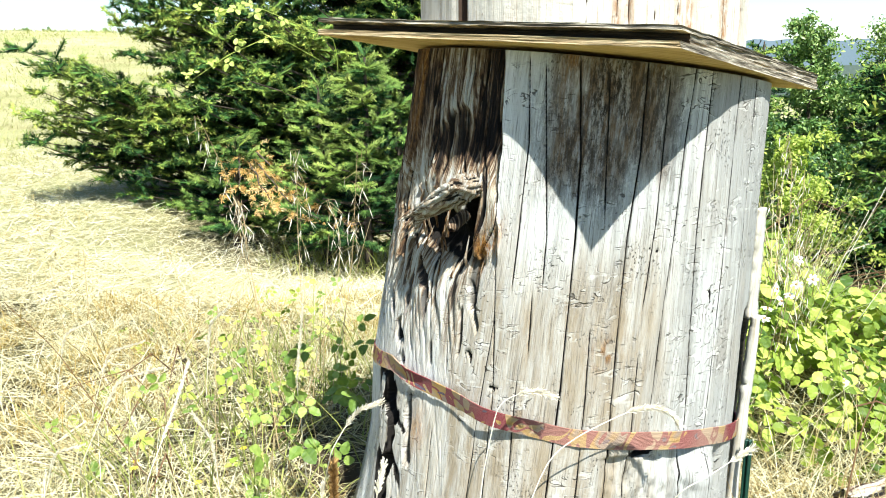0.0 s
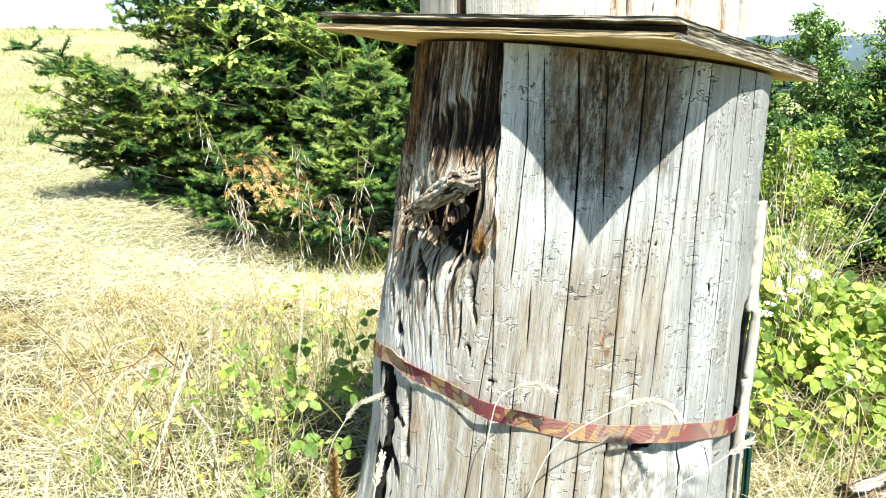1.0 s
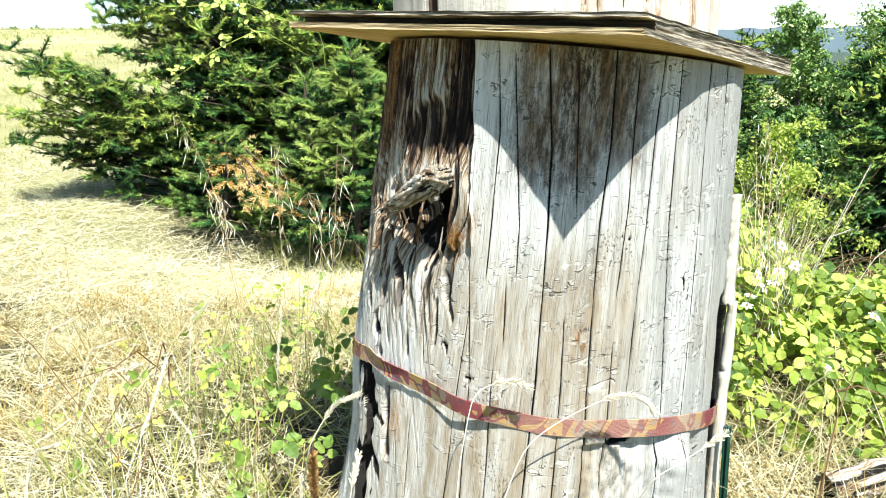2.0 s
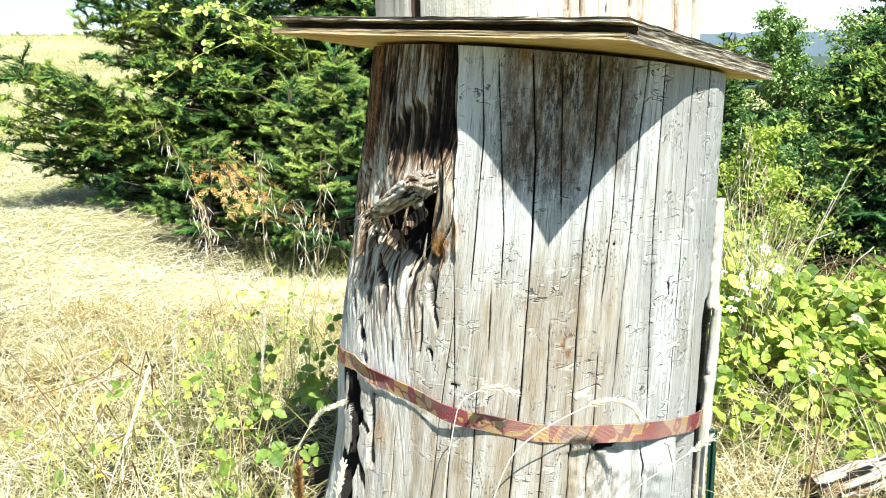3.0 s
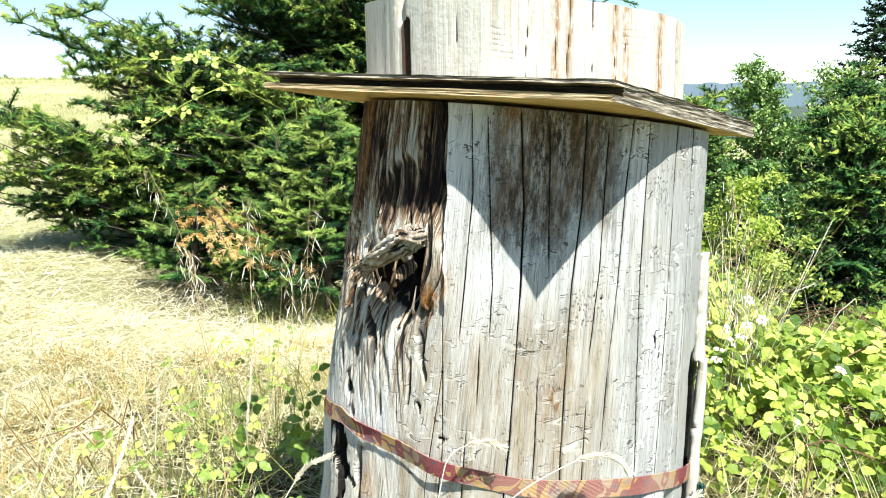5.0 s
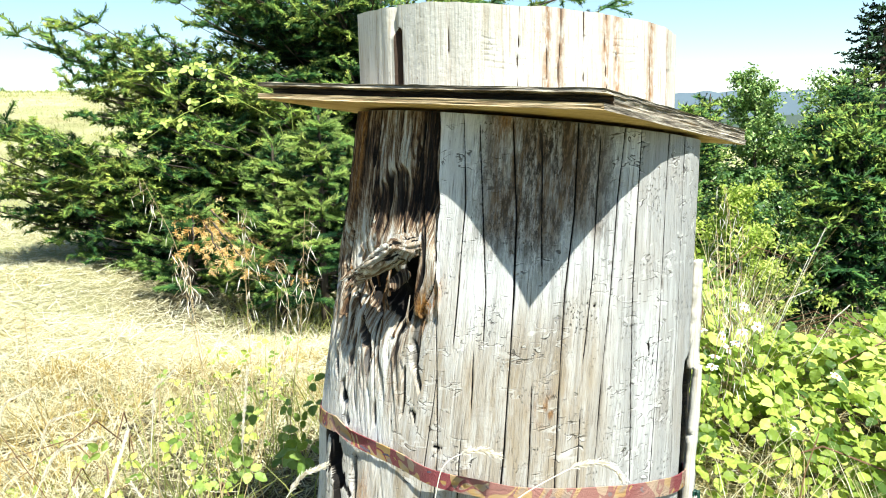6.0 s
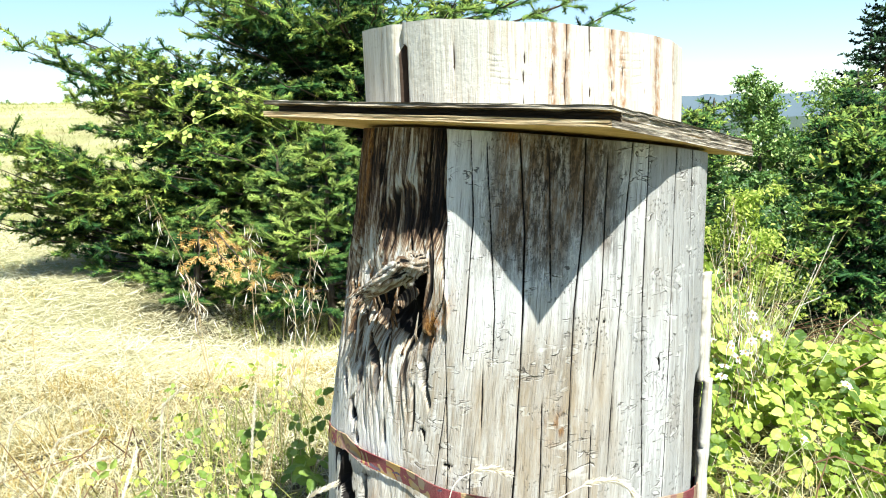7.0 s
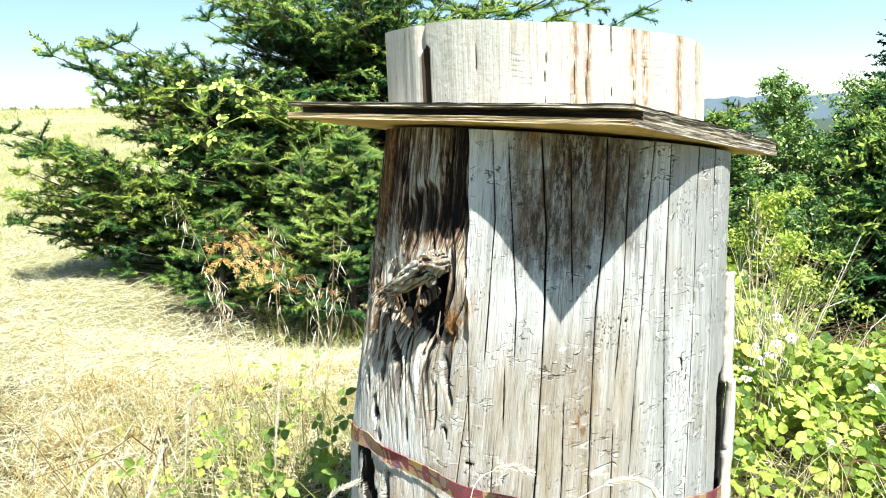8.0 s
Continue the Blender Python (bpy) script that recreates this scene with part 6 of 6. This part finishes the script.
# ---- single stalks and small things ----
def stalk(name, label, pts, mat, head=0.0, style="", seed=0, thick=0.0016, plume=1.0, back=0.15):
    """A grass stem from the ground through pts; style oat: hanging spikelets, fluff: a feathery plume."""
    r = np.random.default_rng(seed)
    p0 = np.array(pts[0], float)
    d = unit(p0 - np.array(pts[1], float))
    g = np.array([p0[0] + 0.4 * d[0] * p0[2], p0[1] + back, 0.0])
    g[2] = float(ground_z(g[0], g[1]))
    full = [g, (g * 0.5 + p0 * 0.5) + np.array([0, 0, 0.02]), *[np.array(p, float) for p in pts]]
    t = np.linspace(0, len(full) - 1, 40)
    P = np.stack([np.interp(t, range(len(full)), [q[i] for q in full]) for i in range(3)], -1)
    for _ in range(3):
        P[1:-1] = (P[:-2] + 2 * P[1:-1] + P[2:]) / 4
    th = thing(name, g, label, "grass", "grass stalks")
    mesh("stem", *tube_path(P - g, np.linspace(thick, thick * 0.4, 40), 5), mat, th)
    hs = int(40 * (1 - head))
    if style == "oat":
        q = P[r.integers(hs, 40, 32)] + r.normal(0, 0.006, (32, 3))
        ends = q + np.stack([r.normal(0, 0.02, 32), r.normal(0, 0.02, 32), -r.uniform(0.0, 0.05, 32)], -1)
        V, F = tubes(q, ends, 0.0006, 0.0005, 3)
        pan = tagged(mesh("panicle", V - g, F, mat, th, "hair-thin branching panicle"), kind="stuff")
        for e in ends:
            ob = put("spikelet", HUSK, pan)
            m = Matrix(turn_to((r.normal(0, 0.35), r.normal(0, 0.3), -1.0), r.uniform(0, 6)).tolist()).to_4x4()
            ob.matrix_basis = Matrix.Translation(Vector(e - g)) @ m @ Matrix.Scale(r.uniform(0.03, 0.05), 4)
    if style == "fluff":
        k = np.arange(hs, 40)
        q = P[k]
        d = unit(np.gradient(P, axis=0)[k])
        V, F = needles(q[:-1], d[:-1], np.linalg.norm(np.diff(q, axis=0), axis=1), 2600 * plume, 0.010 * plume, 0.0016, r, 0.45)
        mesh("plume", V - g, F, M_HUSK, th, "feathery pale seed head")


HUSK = mesh("spikelet", [(0, 0, 0), (0.045, 0, 0.35), (0, 0.035, 0.3), (-0.045, 0, 0.35), (0, -0.035, 0.3), (0.02, 0.03, 1.0)], [(0, 1, 2), (0, 2, 3), (0, 3, 4), (0, 4, 1), (1, 5, 2), (2, 5, 3), (3, 5, 4), (4, 5, 1)], M_HUSK, as_object=False)


def build_stalks():
    oat, fl, thin = "dry wild oat stalk with drooping pale husks", "bent dry grass stem with a feathery pale seed head", "thin bare dry grass stem in the meadow"
    stalk("oat_stalk", oat, ((-0.56, 2.35, 0.13), (-0.6, 2.39, 0.26), (-0.68, 2.48, 0.59), (-0.71, 2.51, 0.81), (-0.8, 2.5, 1.03)), M_STALK, 0.36, "oat", 1)
    stalk("oat_stalk", oat, ((-0.58, 2.35, 0.2), (-0.66, 2.45, 0.6), (-0.69, 2.48, 0.78), (-0.67, 2.47, 0.72), (-0.66, 2.45, 0.62)), M_STALK, 0.45, "oat", 2)
    stalk("oat_stalk", oat, ((-0.37, 2.38, 0.26), (-0.33, 2.49, 0.59), (-0.31, 2.54, 0.91)), M_STALK, 0.3, "oat", 3)
    stalk("oat_stalk", oat, ((-0.49, 2.47, 0.11), (-0.52, 2.57, 0.43), (-0.53, 2.63, 0.65), (-0.53, 2.66, 0.9)), M_STALK, 0.3, "oat", 4)
    stalk("oat_stalk", oat, ((-0.5, 2.32, 0.29), (-0.38, 2.38, 0.41), (-0.36, 2.45, 0.65), (-0.4, 2.47, 0.77)), M_STALK, 0.4, "oat", 5)
    for i, p in enumerate((((-0.83, 1.91, 0.12), (-1.05, 1.96, 0.46), (-1.16, 1.94, 0.6)), ((-1.28, 2.64, 0.3), (-1.29, 2.68, 0.57)), ((-0.48, 1.94, 0.18), (-0.51, 2.01, 0.34), (-0.56, 2.09, 0.64)), ((-0.42, 2.1, 0.2), (-0.38, 2.15, 0.5)), ((-0.45, 1.9, 0.15), (-0.36, 1.95, 0.45), (-0.3, 2.0, 0.62)), ((-1.0, 2.3, 0.15), (-1.02, 2.35, 0.42)), ((-1.5, 2.9, 0.15), (-1.55, 2.95, 0.45)))):
        stalk("grass_stem", thin, p, M_CANE if i == 0 else M_STALK, seed=10 + i, thick=0.002)
    r = np.random.default_rng(92)
    for i in range(9):
        x, y, h = r.uniform(-0.8, -0.36), r.uniform(1.95, 2.5), r.uniform(0.4, 0.72)
        lean = r.normal(0, 0.07)
        stalk("grass_stem", "thin brown dry grass stem beside the stump", ((x, y, 0.2 * h), (x + 0.4 * lean, y, 0.6 * h), (x + lean, y + 0.03, h)), M_STALK, seed=70 + i, thick=0.0017, back=0.02)
    stalk("feather_grass", fl, ((0.036, 1.38, 0.402), (0.052, 1.385, 0.486), (0.065, 1.39, 0.545), (0.083, 1.39, 0.565), (0.108, 1.39, 0.575), (0.138, 1.39, 0.58), (0.17, 1.385, 0.57)), M_HUSK, 0.3, "fluff", 20, plume=1.5, back=-0.06)
    stalk("feather_grass", fl, ((0.157, 1.37, 0.452), (0.221, 1.37, 0.501), (0.277, 1.37, 0.531), (0.315, 1.37, 0.549), (0.352, 1.37, 0.555), (0.383, 1.37, 0.544), (0.402, 1.37, 0.52)), M_HUSK, 0.42, "fluff", 21, plume=1.5, back=-0.06)
    stalk("feather_grass", fl, ((0.38, 1.27, 0.44), (0.43, 1.27, 0.47), (0.47, 1.27, 0.5), (0.5, 1.27, 0.52)), M_HUSK, 0.25, "fluff", 22, plume=1.5)
    stalk("feather_grass", fl, ((-0.28, 1.56, 0.37), (-0.25, 1.57, 0.42), (-0.22, 1.57, 0.46), (-0.17, 1.57, 0.48)), M_HUSK, 0.4, "fluff", 23, plume=1.5)
    stalk("feather_grass", fl, ((-0.16, 1.23, 0.4), (-0.15, 1.24, 0.46), (-0.14, 1.26, 0.5)), M_HUSK, 0.3, "fluff", 24, plume=1.5)
    for i, p in enumerate((((-0.69, 1.57, 0.29), (-0.65, 1.65, 0.41), (-0.62, 1.71, 0.52)), ((-0.41, 1.88, 0.4), (-0.39, 1.91, 0.59)), ((-0.95, 1.8, 0.2), (-0.85, 1.85, 0.42), (-0.74, 1.85, 0.45)), ((-1.05, 2.1, 0.2), (-0.98, 2.1, 0.4), (-0.88, 2.1, 0.43)), ((-0.3, 1.5, 0.2), (-0.29, 1.5, 0.33)), ((-1.3, 2.4, 0.15), (-1.25, 2.4, 0.35), (-1.15, 2.4, 0.4)), ((-0.75, 2.2, 0.2), (-0.72, 2.2, 0.45), (-0.66, 2.2, 0.5)), ((-1.0, 1.7, 0.15), (-0.95, 1.7, 0.3), (-0.88, 1.7, 0.32)), ((-0.55, 1.65, 0.15), (-0.56, 1.65, 0.35), (-0.6, 1.65, 0.42)), ((-1.5, 2.2, 0.15), (-1.45, 2.2, 0.33), (-1.36, 2.2, 0.36)))):
        stalk("feather_grass", fl, p, M_HUSK, 0.35, "fluff", 30 + i)
    for i, p in enumerate((((1.4, 2.96, 0.21), (1.51, 2.97, 0.45), (1.58, 2.97, 0.62)), ((1.32, 2.62, 0.49), (1.38, 2.62, 0.63), (1.45, 2.62, 0.79)), ((1.36, 2.8, 0.3), (1.42, 2.8, 0.5), (1.5, 2.8, 0.53)), ((1.5, 2.8, 0.25), (1.6, 2.8, 0.42), (1.66, 2.8, 0.47)))):
        stalk("feather_grass", fl, p, M_HUSK, 0.26, "fluff", 40 + i, plume=0.6)
    for i, p in enumerate((((1.0, 2.31, 0.49), (1.01, 2.35, 0.66), (1.02, 2.39, 0.86), (1.0, 2.4, 0.96)), ((0.97, 2.33, 0.49), (0.99, 2.36, 0.65), (0.98, 2.4, 0.84)), ((1.07, 2.39, 0.47), (1.08, 2.43, 0.62), (1.09, 2.46, 0.85)), ((1.03, 2.4, 0.3), (1.05, 2.4, 0.5), (1.06, 2.4, 0.7)), ((1.12, 2.5, 0.3), (1.15, 2.5, 0.5), (1.2, 2.5, 0.6)))):
        stalk("oat_stalk", oat, p, M_STALK, 0.5, "oat", 50 + i)
    stalk("red_stem", "thin red-brown weed stem beside the fallen log", ((0.8, 1.51, 0.2), (0.84, 1.54, 0.42), (0.88, 1.56, 0.51)), M_CANE, seed=60, thick=0.003)
    # small yellow flowers
    r = np.random.default_rng(88)
    for i, (x, y) in enumerate(((-0.89, 1.98), (-0.69, 1.9), (-0.9, 2.02), (-0.95, 2.3), (-0.62, 2.1))):
        g = float(ground_z(x, y))
        fw = thing("yellow_flower", (x, y, g), "small yellow meadow flower on a thin stem", "flower", "yellow flowers")
        mesh("stem", *tube_path([(0, 0, 0), (0.005, 0, 0.05), (0.0, -0.005, 0.1)], [0.001, 0.001, 0.0008], 4), M_GRASS, fw)
        bm = bmesh.new()
        for k in range(7):
            a = k * 0.9
            c, s = math.cos(a), math.sin(a)
            bm.faces.new([bm.verts.new(((q[0] * c - q[1] * s) * 0.012, (q[0] * s + q[1] * c) * 0.012, 0.1 + q[2] * 0.01)) for q in ((0, 0, 0), (0.5, 0.3, 0.3), (1, 0, 0.1), (0.5, -0.3, 0.3))])
        part("petals", bm, M_YELLOW, fw)
    # brown dock spike by the stump
    dk = thing("dock_plant", gz(-0.28, 1.56), "rusty brown dock seed spike beside the stump", "plant")
    O = np.array(dk.location)
    P = np.array([(-0.28, 1.56, O[2]), (-0.283, 1.57, 0.15), (-0.28, 1.58, 0.3), (-0.277, 1.59, 0.37)])
    mesh("stem", *(lambda a: (a[0] - O, a[1]))(tube_path(P, [0.004, 0.0035, 0.003, 0.001], 6)), M_CANE, dk)
    V, F = needles(np.array([[-0.28, 1.575, 0.22]]), np.array([[0.01, 0.06, 1.0]]), np.array([0.11]), 9000, 0.017, 0.003, r, 0.8)
    mesh("seed_spike", V - O, F, M_DOCK, dk)
    # green post stub
    gs = thing("metal_stake", gz(0.672, 1.7), "short dark green metal stake behind the strap", "stake")
    bm = bmesh.new()
    for sx, sy in ((0.018, 0.005), (0.005, 0.018)):
        q = bmesh.ops.create_cube(bm, size=1)["verts"]
        bmesh.ops.scale(bm, vec=(sx, sy, 0.36), verts=q)
        bmesh.ops.translate(bm, vec=(0, 0, 0.15), verts=q)
    bmesh.ops.bevel(bm, geom=bm.edges, offset=0.001, segments=1, affect="EDGES")
    part("post", bm, M_GREEN, gs)


def build_fallen_logs():
    for i, (p, rad, lab) in enumerate((
        (((0.98, 1.62, 0.03), (1.2, 1.7, 0.07), (1.5, 1.78, 0.08), (2.0, 1.85, 0.06)), 0.055, "grey weathered fallen log in dry grass by brambles"),
        (((1.02, 1.88, 0.05), (1.3, 1.93, 0.1), (1.8, 2.02, 0.1)), 0.045, "grey split branch lying against brambles"),
        (((0.72, 1.8, 0.02), (0.85, 1.75, 0.04), (1.02, 1.78, 0.03)), 0.03, "pale broken wood chunk on the litter"),
    )):
        n = 40
        t = np.linspace(0, len(p) - 1, n)
        P = np.stack([np.interp(t, range(len(p)), [q[k] for q in p]) for k in range(3)], -1)
        P[:, 2] += ground_z(P[:, 0], P[:, 1])
        V, F = tube_path(P, rad * (1 + 0.15 * fbm(t * 3, t * 0, 3, 130 + i)), 24)
        c = np.repeat(P, 24, 0)
        a, al = np.tile(np.arange(24) / 24 * 16, n), np.repeat(t, 24)
        nn = fbm(a, al * 2, 3, 140 + i)
        V = c + (V - c) * (1 + 0.3 * nn)[:, None]
        O = P[0]
        fl = thing("fallen_log", O, lab, "log", "fallen logs")
        at = wood_attrs(V, P[-1] - P[0], 0.15, 0.3)
        at["crack_and_shade"] = smooth(0.25, 0.5, -nn)
        mesh("wood", V - O, F, M_WOOD, fl, attrs=at, smooth=True)


build_stalks()
build_fallen_logs()
